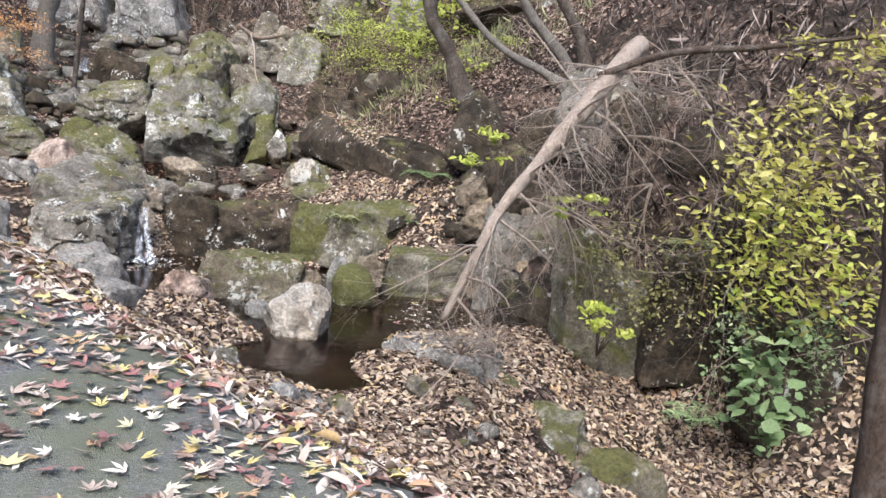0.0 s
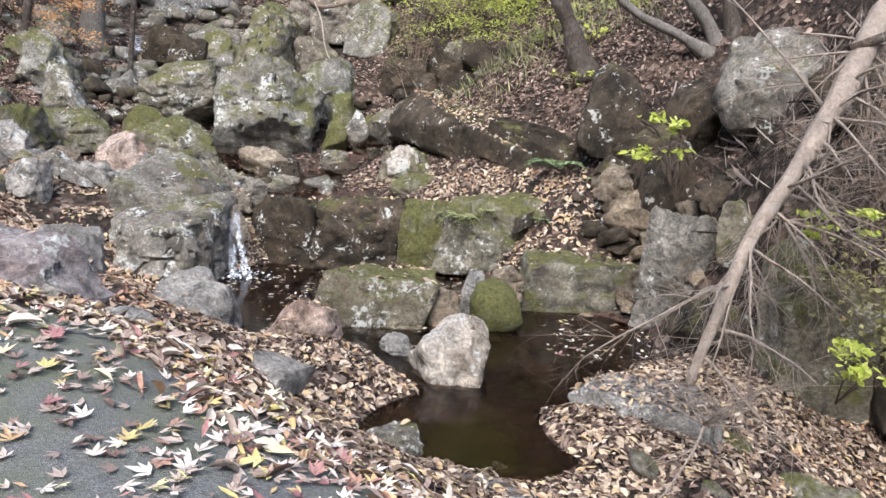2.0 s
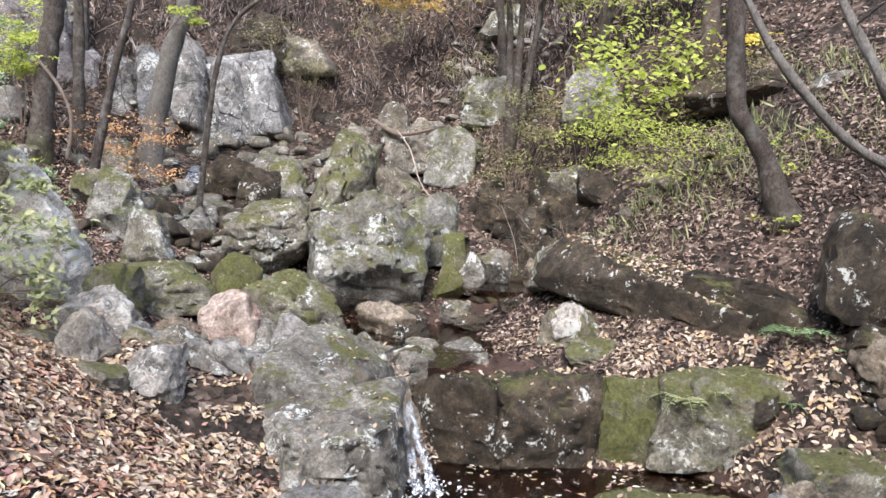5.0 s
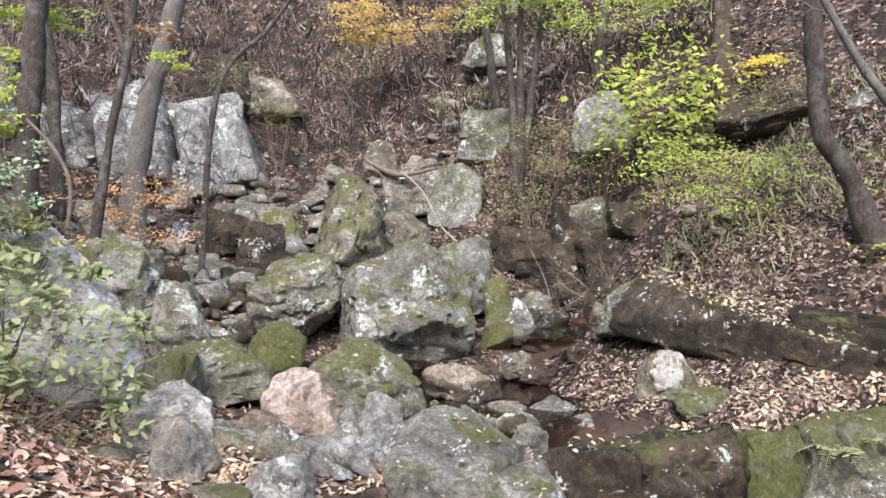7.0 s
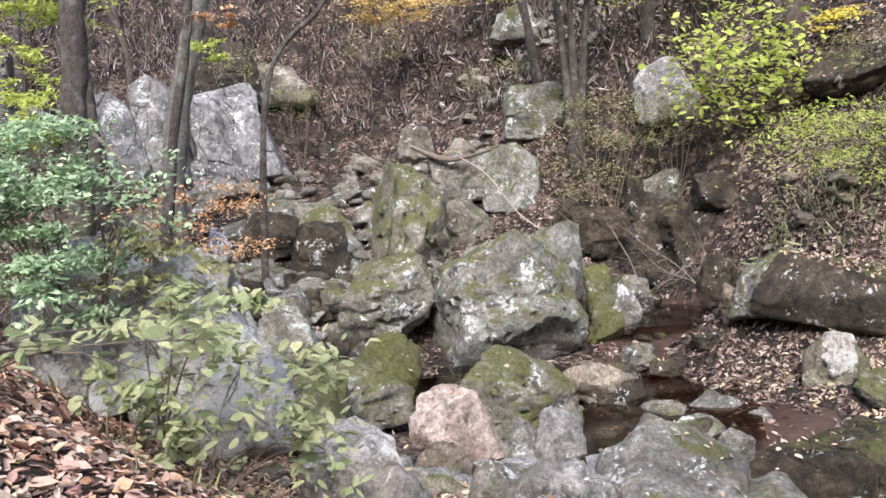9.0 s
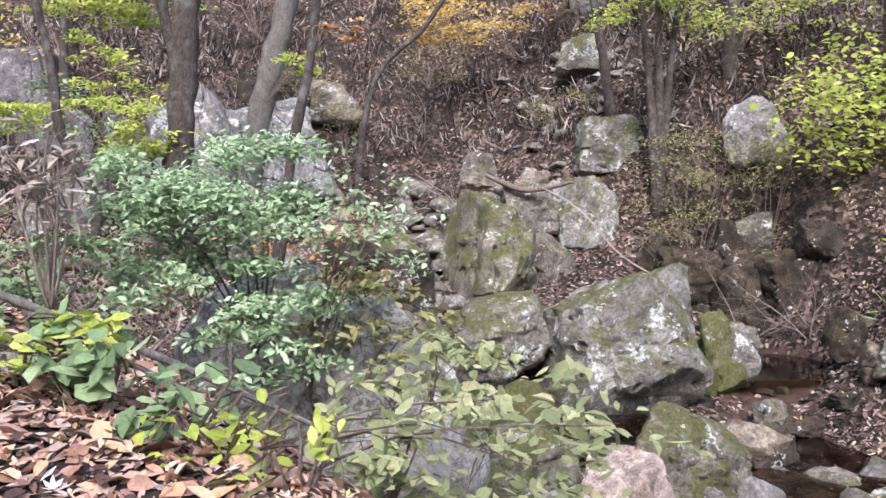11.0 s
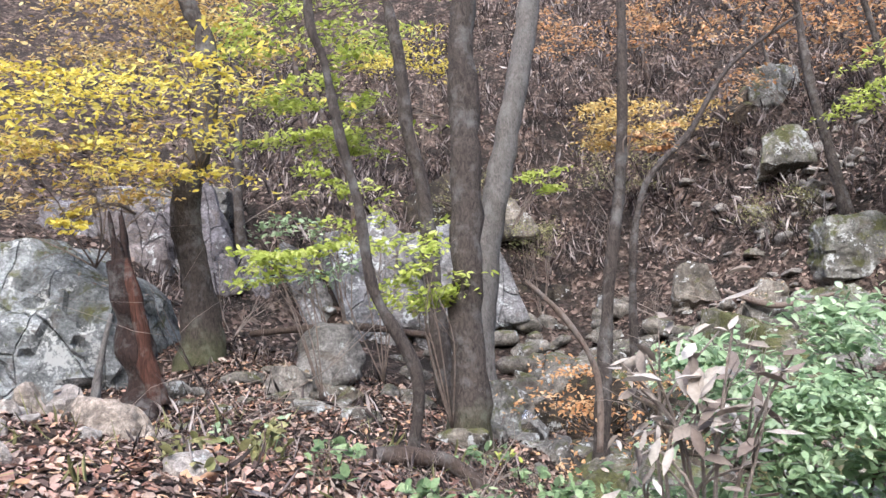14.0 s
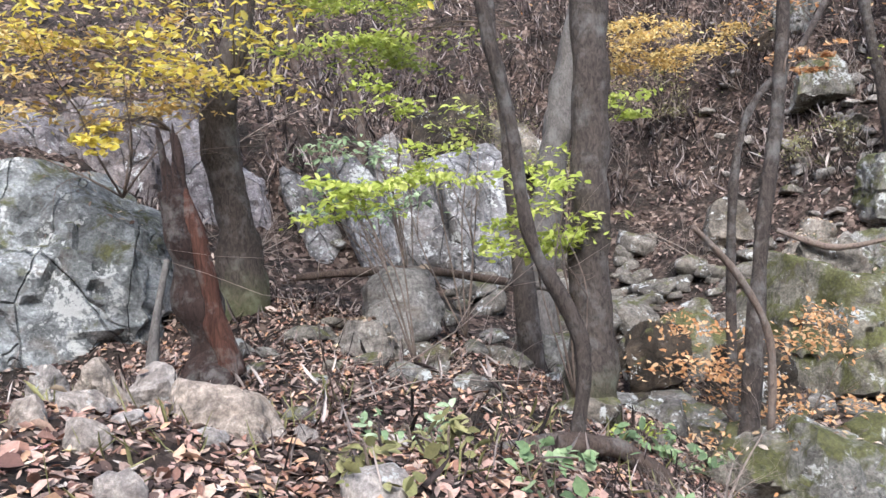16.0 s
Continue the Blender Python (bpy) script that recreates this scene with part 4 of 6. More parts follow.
SPLIT = [(0.1, -0.95, 0.25, 0.7), (0.85, -0.5, 0.15, 0.8), (-0.9, -0.3, 0.2, 0.82), (0.35, -0.3, 0.88, 0.8), (-0.6, -0.1, 0.75, 0.85), (0, 1, 0, 0.9), (0, 0, -1, 0.8), (0.5, -0.8, -0.4, 0.86)]


def cliff(label, slabs, look_of, lean, seed):
    """A cracked outcrop: broken slabs side by side with deep joints between them."""
    root = new("cliff")
    root.location = (slabs[0][0], slabs[0][1], slabs[0][2])
    bpy.context.view_layer.update()
    for k, (x, y, z, w, d, h, tilt) in enumerate(slabs):
        ob = new("slab", rock_mesh(seed + k, (w, d, h), ROCK[look_of], True, None if k % 3 else SPLIT))
        ob.parent = root
        ob.matrix_world = pose(x, y, z + h / 2, tilt, lean + (k % 3 - 1) * 2.5, (k % 2) * 8 - 4)
    return tagged(root, label, "cliff")


cliff("pale cracked cliff of slanted grey slabs", [(-11.55, 22.2, 3.3, 0.95, 1.2, 2.1, -8), (-10.7, 22.0, 3.15, 0.8, 1.2, 2.35, -12), (-9.95, 22.05, 3.05, 0.9, 1.2, 2.6, -14), (-9.0, 22.2, 3.0, 1.25, 1.3, 2.55, -10), (-8.15, 22.5, 3.2, 0.9, 1.1, 2.0, -12), (-10.45, 21.7, 3.0, 0.9, 0.9, 0.8, -6), (-9.3, 21.8, 2.95, 1.4, 0.9, 1.1, -10), (-9.6, 22.75, 3.2, 3.4, 1.1, 2.15, -6), (-11.3, 22.75, 3.4, 1.8, 1.0, 2.0, -6)], "cliff", -17, 620)
cliff("dull purple-grey weathered rock wall behind trees", [(-12.4, 22.3, 3.5, 0.95, 1.1, 2.0, -8), (-13.3, 22.2, 4.2, 1.1, 1.1, 2.2, -8), (-14.3, 22.0, 4.4, 1.2, 1.1, 2.0, -10), (-15.5, 21.8, 4.5, 1.3, 1.1, 2.0, -6)], "wall", -12, 640)


# ---- small stones ----
STONES = {}


def stones(label, look_of, middle, spread, count, sizes, seed, group, loose=False):
    """Single small stones lying about a place."""
    rng = random.Random(seed)
    heap, faces = [], []
    for k in range(count):
        x, y = middle[0] + rng.gauss(0, 0.5) * spread[0], middle[1] + rng.gauss(0, 0.5) * spread[1]
        if path_side(np.array([x]), np.array([y]))[0] < 1.9:
            continue
        s = rng.uniform(*sizes) * rng.choice((0.7, 1.0, 1.0, 1.5))
        kind = (look_of, k % 6)
        if kind not in STONES:
            STONES[kind] = rock_mesh(900 + len(STONES), (0.26, 0.21, 0.15), ROCK[look_of], k % 3 != 0)
        m = pose(x, y, float(ground(x, y)[0]) + 0.12 * s, rng.uniform(-25, 25), rng.uniform(-25, 25), rng.uniform(0, 360)) @ Matrix.Diagonal((s / 0.26, s / 0.26 * rng.uniform(0.8, 1.1), s / 0.26 * rng.uniform(0.6, 1.0), 1))
        if loose:
            n = len(heap)
            heap += [tuple(m @ v.co) for v in STONES[kind].vertices]
            faces += [tuple(i + n for i in f.vertices) for f in STONES[kind].polygons]
            continue
        ob = new("stone", STONES[kind])
        ob.matrix_world = m
        tagged(ob, label, "stone", group)
    if loose:
        tagged(new("loose_stones", mesh_of("loose_stones", heap, faces, ROCK[look_of])), label, "stones", kind="stuff")


stones("small grey stone in the stream bed", "grey", (-4.0, 12.2), (0.9, 1.1), 26, (0.16, 0.34), 301, "stones of the stream bed")
stones("small grey stone among boulders", "grey", (-6.5, 10.9), (1.7, 1.1), 40, (0.14, 0.36), 302, "stones among the boulders")
stones("small pale grey stone between the boulders", "pale", (-5.9, 10.7), (1.0, 0.9), 24, (0.14, 0.3), 320, "stones among the boulders")
stones("small blue-grey stone between the boulders", "smooth", (-5.7, 10.6), (0.8, 0.8), 10, (0.14, 0.28), 321, "stones among the boulders")
stones("small dark stones in the upper stream", "dark", (-7.4, 16.2), (1.3, 2.2), 70, (0.18, 0.45), 303, "stones of the upper stream", True)
stones("flat grey stones in the upper stream", "grey", (-7.2, 17.4), (1.8, 2.2), 70, (0.2, 0.5), 304, "stones of the upper stream", True)
stones("flat grey stones at the foot of the hill", "grey", (-7.0, 21.0), (2.8, 1.8), 110, (0.2, 0.55), 305, "stones at the foot of the hill", True)
stones("dark stones in the side channel", "dark", (-2.8, 15.6), (0.9, 1.4), 26, (0.16, 0.42), 306, "stones of the side channel", True)
stones("small grey stone at the pool edge", "grey", (-1.2, 10.3), (1.2, 0.2), 16, (0.14, 0.26), 307, "stones at the pool edge")
stones("small stone between pool boulders", "tan", (-1.0, 8.8), (0.7, 0.4), 12, (0.1, 0.22), 308, "stones at the pool edge")
stones("brown stone at the foot of the bank", "tan", (0.6, 9.4), (1.0, 0.6), 22, (0.14, 0.34), 309, "stones under the bank")
stones("dark stone under the bank", "dark", (0.7, 10.2), (1.0, 0.8), 22, (0.18, 0.4), 310, "stones under the bank")
stones("angular grey stones of the scree", "pale", (-2.4, 21.0), (2.2, 2.6), 130, (0.1, 0.3), 311, "scree stones", True)
stones("grey stone on the leaf slope", "grey", (-11.2, 15.4), (1.8, 1.1), 26, (0.14, 0.34), 312, "stones on the leaf slope")
stones("tan angular stone beside the path", "tan2", (-12.6, 13.3), (1.1, 0.8), 26, (0.08, 0.2), 313, "stones beside the path")
stones("grey stones of the stream head", "grey", (-8.2, 15.8), (1.4, 1.4), 60, (0.18, 0.45), 314, "stones of the stream head", True)
stones("dark stones of the stream head", "dark", (-7.6, 14.6), (1.4, 1.0), 26, (0.16, 0.36), 315, "stones of the stream head", True)
stones("grey stones behind the large boulders", "mossy", (-5.6, 16.2), (1.8, 0.8), 24, (0.2, 0.45), 316, "stones of the stream head", True)
stones("small stone on the verge", "pale", (-2.9, 5.7), (1.7, 0.8), 14, (0.1, 0.24), 317, "stones on the verge")
stones("small stone among the leaves", "grey", (0.6, 5.4), (1.2, 0.7), 12, (0.1, 0.26), 318, "stones on the verge")
stones("brown stones among the leaves", "tan", (-1.0, 14.0), (1.0, 1.0), 14, (0.12, 0.3), 319, "stones on the slope", True)


# ---- falling water ----
def cascade(label, lip, foot, wide, seed):
    """A thin sheet of falling water in a few strands, with foam at its foot."""
    rng = random.Random(seed)
    lip, foot = Vector(lip), Vector(foot)
    root = new("waterfall")
    root.location = foot
    for k in range(5):
        verts, faces = [], []
        sx = rng.uniform(-0.5, 0.5) * wide[0]
        ex = rng.uniform(-0.5, 0.5) * wide[1]
        half = rng.uniform(0.12, 0.25) * wide[0]
        for i in range(15):
            t = i / 14
            c = lip.lerp(foot, t)
            c.y -= 0.10 * math.sin(t * 1.57)
            c.x += sx * (1 - t) + ex * t
            for j in range(5):
                u = (j - 2) / 2
                verts.append(Vector((c.x + u * half * (1 + 0.5 * t), c.y - 0.03 * (1 - u * u) + rng.gauss(0, 0.006), c.z + rng.gauss(0, 0.008))) - foot)
        for i in range(14):
            for j in range(4):
                a = i * 5 + j
                faces.append((a, a + 1, a + 6, a + 5))
        part("strand", mesh_of("strand", [tuple(v) for v in verts], faces, FOAM), root)
    g = np.random.default_rng(seed)
    p = g.normal(0, 1, (120, 3)) * (wide[1] * 0.5, wide[1] * 0.4, 0.012) + (0, -0.08, 0.02)
    tagged(part("foam", leaf_mesh("foam", p, g.normal(0, 0.5, p.shape) + (0, 0, 1), g.uniform(0.015, 0.04, 120), FOAM_WHITE, seed, 0.8), root, "white foam"), kind="stuff")
    return tagged(root, label, "waterfall")


FOAM_WHITE, _, _fw = mat("foam", 0.4, 0.5)
_fw.inputs["Base Color"].default_value = (0.75, 0.78, 0.82, 1)


# ---- leaves ----
def leaf_mesh(name, pos, normal, size, material, seed=0, slim=0.55, fold=0.18, heading=None):
    """Many folded leaves in one mesh: each two triangles on a midrib."""
    rng = np.random.default_rng(seed)
    n = len(pos)
    nrm = normal / np.linalg.norm(normal, axis=1)[:, None]
    a = rng.normal(size=(n, 3)) if heading is None else heading + rng.normal(0, 0.35, (n, 3))
    a = a - (a * nrm).sum(1)[:, None] * nrm
    a /= np.linalg.norm(a, axis=1)[:, None] + 1e-9
    b = np.cross(nrm, a)
    s = size[:, None]
    curl = rng.uniform(-0.7, 1.9, (n, 1)) * fold
    w = slim * rng.uniform(0.5, 1.2, (n, 1))
    bend = nrm * s * curl
    p0 = pos - a * s * 0.5
    p3 = pos + a * s * 0.5 + bend * 0.7
    skew = rng.uniform(-0.1, 0.1, (n, 1))
    p1 = pos + a * s * (skew - 0.2) + b * s * w * 0.42 + bend * 0.8
    p2 = pos + a * s * (skew + 0.16) + b * s * w * 0.40 + bend * 1.1
    p5 = pos + a * s * (-skew - 0.2) - b * s * w * 0.42 + bend * 0.8
    p4 = pos + a * s * (-skew + 0.16) - b * s * w * 0.40 + bend * 1.1
    v = np.stack([p0, p1, p2, p3, p4, p5], 1).reshape(-1, 3)
    k = np.arange(n)[:, None] * 6
    f = np.stack([k + (0, 1, 2), k + (0, 2, 3), k + (0, 3, 4), k + (0, 4, 5)], 1).reshape(-1, 3)
    me = bpy.data.meshes.new(name)
    me.vertices.add(len(v))
    me.vertices.foreach_set("co", v.ravel())
    me.loops.add(f.size)
    me.loops.foreach_set("vertex_index", f.ravel().astype(np.int32))
    me.polygons.add(len(f))
    me.polygons.foreach_set("loop_start", np.arange(0, f.size, 3, dtype=np.int32))
    me.materials.append(material)
    me.update(calc_edges=True)
    me.validate()
    return me


def land_normal(x, y):
    e = 0.12
    zx = (ground(x + e, y) - ground(x - e, y)) / (2 * e)
    zy = (ground(x, y + e) - ground(x, y - e)) / (2 * e)
    n = np.stack([-zx, -zy, np.ones_like(zx)], 1)
    return n / np.linalg.norm(n, axis=1)[:, None]


def litter(name, count, box, size, material, seed, keep=None, label="", rough=0.35, slim=0.55):
    rng = np.random.default_rng(seed)
    x, y = rng.uniform(box[0], box[1], count), rng.uniform(box[2], box[3], count)
    z = ground(x, y)
    edge = np.minimum(np.minimum(x - box[0], box[1] - x), np.minimum(y - box[2], box[3] - y))
    ok = ~in_pool(x, y, z) & (~in_stream(x, y, z) | (rng.uniform(0, 1, count) < 0.12)) & (rng.uniform(0, 1, count) < edge / 0.9)
    if keep is not None:
        ok &= keep(x, y, z, rng)
    x, y, z = x[ok], y[ok], z[ok]
    n = land_normal(x, y) + rng.normal(0, rough, (len(x), 3))
    n[:, 2] = np.abs(n[:, 2]) + 0.15
    s = rng.uniform(size[0], size[1], len(x))
    pos = np.stack([x, y, z + 0.008 + s * 0.12 * rng.uniform(0, 1, len(x))], 1)
    return tagged(new(name, leaf_mesh(name, pos, n, s, material, seed, slim)), label, "fallen leaves", kind="stuff")


def patches(step, seed):
    rng = np.random.default_rng(seed)
    k = rng.normal(size=(6, 2)) / step
    ph = rng.uniform(0, 6.28, 6)
    return lambda x, y: sum(np.sin(k[i, 0] * x * 6.28 + k[i, 1] * y * 6.28 + ph[i]) for i in range(6)) / 2.5


_p1, _p2 = patches(1.6, 3), patches(0.9, 4)
off_path = lambda x, y, z, rng: path_side(x, y) > 1.55 - 0.85 * np.clip((-x - 2.2) / 2.0, 0, 1)
litter("fallen_leaves", 50000, (-3.6, 4.9, 2.6, 8.2), (0.04, 0.09), LITTER, 11, lambda x, y, z, r: (path_side(x, y) > 1.5) & (_p1(x, y) > -0.9) & ((z < -0.15) | (x < 0.3)), "tan and brown dry leaves covering the bank")
litter("fallen_leaves", 17000, (-4.6, 1.0, 9.3, 13.2), (0.045, 0.09), LITTER, 12, lambda x, y, z, r: (_p1(x, y) > -0.5) & ((z < 0.75) | (x < -2.6)), "tan and brown dry leaves on the terrace", 0.35)
litter("fallen_leaves", 28000, (-8.6, -3.0, 6.4, 11.6), (0.045, 0.10), LITTER, 13, lambda x, y, z, r: off_path(x, y, z, r) & (_p1(x, y) > -0.6), "orange-brown dry leaves between the stones")
litter("fallen_leaves", 38000, (-15.5, -7.5, 8.0, 18.5), (0.04, 0.085), LITTER_DARK, 14, lambda x, y, z, r: off_path(x, y, z, r) & (_p1(x, y) > -0.7), "brown dry leaves on the slope")
litter("fallen_leaves", 30000, (-9.5, 3.0, 12.5, 21.0), (0.05, 0.10), LITTER_DARK, 15, lambda x, y, z, r: _p1(x, y) > -0.5, "brown dry leaves along the stream")
litter("fallen_leaves", 36000, (-17, 9, 15.0, 32.0), (0.07, 0.14), LITTER_DARK, 16, lambda x, y, z, r: z > 3.2, "dull brown dry leaves on the hillside", 0.6)
litter("fallen_leaves", 12000, (0.5, 6.5, 5.0, 13.0), (0.05, 0.10), LITTER_DARK, 17, lambda x, y, z, r: (_p2(x, y) > 0.3) & ((y < 8.2) | (z > 2.0)), "brown dry leaves on the steep bank", 0.6)


def star_leaves(count, seed):
    """Fallen maple leaves on the path: slim lobes that spread from one stalk."""
    rng = np.random.default_rng(seed)
    x, y = rng.uniform(-16.0, 7.0, count), rng.uniform(-7.0, 13.0, count)
    d = path_side(x, y)
    ok = (d > -2.0) & (d < 2.0) & (rng.uniform(0, 1, count) < (0.6 + 0.4 * (d > 0.9)) * np.clip((x + 12) / 6, 0.25, 1))
    x, y = x[ok], y[ok]
    z = ground(x, y)
    verts, faces = [], []
    for px, py, pz in zip(x, y, z):
        lobes, a0, s = rng.choice((1, 3, 3, 5, 5)), rng.uniform(0, 6.28), rng.uniform(0.035, 0.07)
        tilt, hub, curl = rng.normal(0, 0.18, 2), len(verts), rng.uniform(0.0, 0.5)
        place = lambda u, v, lift: (px + u, py + v, pz + 0.012 + abs(u * tilt[0] + v * tilt[1]) + lift)
        verts.append(place(0, 0, 0))
        for k in range(lobes):
            off = k - (lobes - 1) / 2
            a, l = a0 + off * rng.uniform(0.6, 0.8), s * (1 - 0.16 * abs(off)) * rng.uniform(0.85, 1.15)
            wide = l * rng.uniform(0.13, 0.2)
            ca, sa, n = math.cos(a), math.sin(a), len(verts)
            verts += [place(ca * l * 0.5 - sa * wide, sa * l * 0.5 + ca * wide, 0.25 * l * curl), place(ca * l * 0.45, sa * l * 0.45, 0.08 * l * curl), place(ca * l * 0.5 + sa * wide, sa * l * 0.5 - ca * wide, 0.25 * l * curl), place(ca * l, sa * l, 0.5 * l * curl)]
            faces += [(hub, n + 1, n), (hub, n + 2, n + 1), (n, n + 1, n + 3), (n + 1, n + 2, n + 3)]
    return tagged(new("fallen_leaves", mesh_of("fallen_leaves", verts, faces, LITTER_PALE, False)), "pale curled maple leaves scattered on asphalt", "fallen leaves", kind="stuff")


star_leaves(145000, 18)
litter("fallen_leaves", 8000, (-4.6, 3.4, 0.0, 6.5), (0.06, 0.13), LITTER_PALE, 19, lambda x, y, z, r: np.abs(path_side(x, y) - 1.75) < 0.45 + 0.15 * _p2(x, y), "pale and red leaves drifted along the verge", 0.5, 0.36)

# dark under-layer whose colour deepens the shade between the upper leaves
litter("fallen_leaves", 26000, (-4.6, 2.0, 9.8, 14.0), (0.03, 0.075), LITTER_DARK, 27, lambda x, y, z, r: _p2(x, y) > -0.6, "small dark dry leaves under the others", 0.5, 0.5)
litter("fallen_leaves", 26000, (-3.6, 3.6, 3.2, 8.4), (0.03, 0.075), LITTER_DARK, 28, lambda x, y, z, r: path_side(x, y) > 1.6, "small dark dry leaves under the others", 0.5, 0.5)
litter("fallen_leaves", 22000, (-14, -6.5, 9.0, 18.0), (0.03, 0.075), LITTER_RUST, 29, off_path, "small rust dry leaves under the others", 0.5, 0.5)


def drift_on_rocks(chosen, per_square, seed):
    """Leaves lying on the flatter tops of rocks."""
    rng = np.random.default_rng(seed)
    pos, nrm = [], []
    for ob in chosen:
        me, m = ob.data, ob.matrix_world
        for f in me.polygons:
            n = m.to_3x3() @ f.normal
            if n.z > 0.62:
                for _ in range(int(f.area * per_square * (n.z - 0.4) + rng.uniform())):
                    w = rng.dirichlet(np.ones(len(f.vertices)))
                    pos.append((m @ sum((me.vertices[i].co * k for i, k in zip(f.vertices, w)), Vector()))[:])
                    nrm.append(n[:])
    pos, nrm = np.array(pos), np.array(nrm)
    pos = pos + nrm * 0.012
    s = rng.uniform(0.035, 0.08, len(pos))
    return tagged(new("fallen_leaves", leaf_mesh("fallen_leaves", pos, nrm + rng.normal(0, 0.3, nrm.shape), s, LITTER, seed)), "dry leaves lying on the rocks", "fallen leaves", kind="stuff")


drift_on_rocks(ROCKS, 70, 21)
drift_on_rocks([ob for ob in ROCKS if "leaves on top" in ob["label"] or "flat" in ob["label"]], 900, 31)


def floating(count, box, seed):
    """Leaves afloat on the pool."""
    g = np.random.default_rng(seed)
    x, y = g.uniform(box[0], box[1], count), g.uniform(box[2], box[3], count)
    ok = (ground(x, y) < WATER_Z - 0.02) & (_p2(x * 2, y * 2) > -0.2)
    pos = np.stack([x[ok], y[ok], np.full(ok.sum(), WATER_Z + 0.006)], 1)
    return tagged(new("floating_leaves", leaf_mesh("floating_leaves", pos, g.normal(0, 0.1, pos.shape) + (0, 0, 1), g.uniform(0.04, 0.08, len(pos)), LITTER_PALE, seed, 0.5, 0.08)), "pale leaves floating on the pool", "fallen leaves", kind="stuff")


floating(420, (-3.7, -0.5, 9.0, 10.6), 71)
floating(120, (-3.2, -1.2, 8.2, 9.4), 72)
floating(160, (-0.4, 0.7, 7.6, 9.0), 73)

cascade("small white waterfall running into the pool", (-3.92, 10.25, 0.12), (-3.66, 9.82, WATER_Z + 0.01), (0.15, 0.32), 5)
cascade("small white cascade between mossy boulders", (-6.75, 14.3, 0.85), (-6.55, 14.0, 0.53), (0.14, 0.3), 6)
cascade("small white cascade up the stream", (-8.75, 19.1, 2.45), (-8.7, 18.8, 2.1), (0.3, 0.4), 7)

# ---- trees ----
def tube(points, radii, sides=9, seed=0, knots=0.12, fine=6):
    """A tapered, slightly uneven limb through the points."""
    pts = [Vector(p) for p in points]
    dense, rad = [], []
    for i in range(len(pts) - 1):
        p0, p1, p2, p3 = pts[max(i - 1, 0)], pts[i], pts[i + 1], pts[min(i + 2, len(pts) - 1)]
        for k in range(fine):
            t = k / fine
            dense.append(0.5 * ((2 * p1) + (p2 - p0) * t + (2 * p0 - 5 * p1 + 4 * p2 - p3) * t * t + (3 * p1 - p0 - 3 * p2 + p3) * t ** 3))
            rad.append(radii[i] * (1 - t) + radii[i + 1] * t)
    dense.append(pts[-1])
    rad.append(radii[-1])
    verts, faces = [], []
    side = Vector((1, 0, 0.1))
    off = Vector((seed * 3.7, seed * 1.3, 0))
    for i, (c, r) in enumerate(zip(dense, rad)):
        d = (dense[min(i + 1, len(dense) - 1)] - dense[max(i - 1, 0)]).normalized()
        u = (side - d * side.dot(d)).normalized()
        w = d.cross(u)
        for k in range(sides):
            a = 2 * math.pi * k / sides
            out = u * math.cos(a) + w * math.sin(a)
            verts.append(c + out * r * (1 + knots * 2 * noise.noise((c + out * r) * 4 + off)))
    for i in range(len(dense) - 1):
        for k in range(sides):
            k2 = (k + 1) % sides
            faces.append((i * sides + k, i * sides + k2, (i + 1) * sides + k2, (i + 1) * sides + k))
    faces.append(tuple(range(sides))[::-1])
    faces.append(tuple((len(dense) - 1) * sides + k for k in range(sides)))
    return [tuple(v) for v in verts], faces


def joined(tubes):
    verts, faces = [], []
    for v, f in tubes:
        k = len(verts)
        verts += v
        faces += [tuple(i + k for i in q) for q in f]
    return verts, faces


def twigs(start, way, length, radius, rng, depth=2, droop=0.0, spread=0.8):
    """A limb that forks into finer ones."""
    way = Vector(way).normalized()
    pts, p, d = [Vector(start)], Vector(start), way
    for i in range(4):
        d = (d + Vector((rng.gauss(0, 0.18), rng.gauss(0, 0.18), rng.gauss(0, 0.14) - droop))).normalized()
        p = p + d * length / 4
        pts.append(p)
    rad = [radius * (1 - 0.19 * i) for i in range(5)]
    out = [tube(pts, rad, 5 if radius > 0.008 else 3, rng.randint(0, 99), 0.05, 2 if radius > 0.006 else 1)]
    tips = [pts[-1]]
    if depth:
        for i in (1, 2, 3, 4):
            for _ in range(2):
                side = Vector((rng.gauss(0, 1), rng.gauss(0, 1), rng.gauss(0, 0.7)))
                sub, more = twigs(pts[i], d + side * spread, length * rng.uniform(0.35, 0.6), rad[i] * 0.55, rng, depth - 1, droop, spread)
                out += sub
                tips += more
    return out, tips


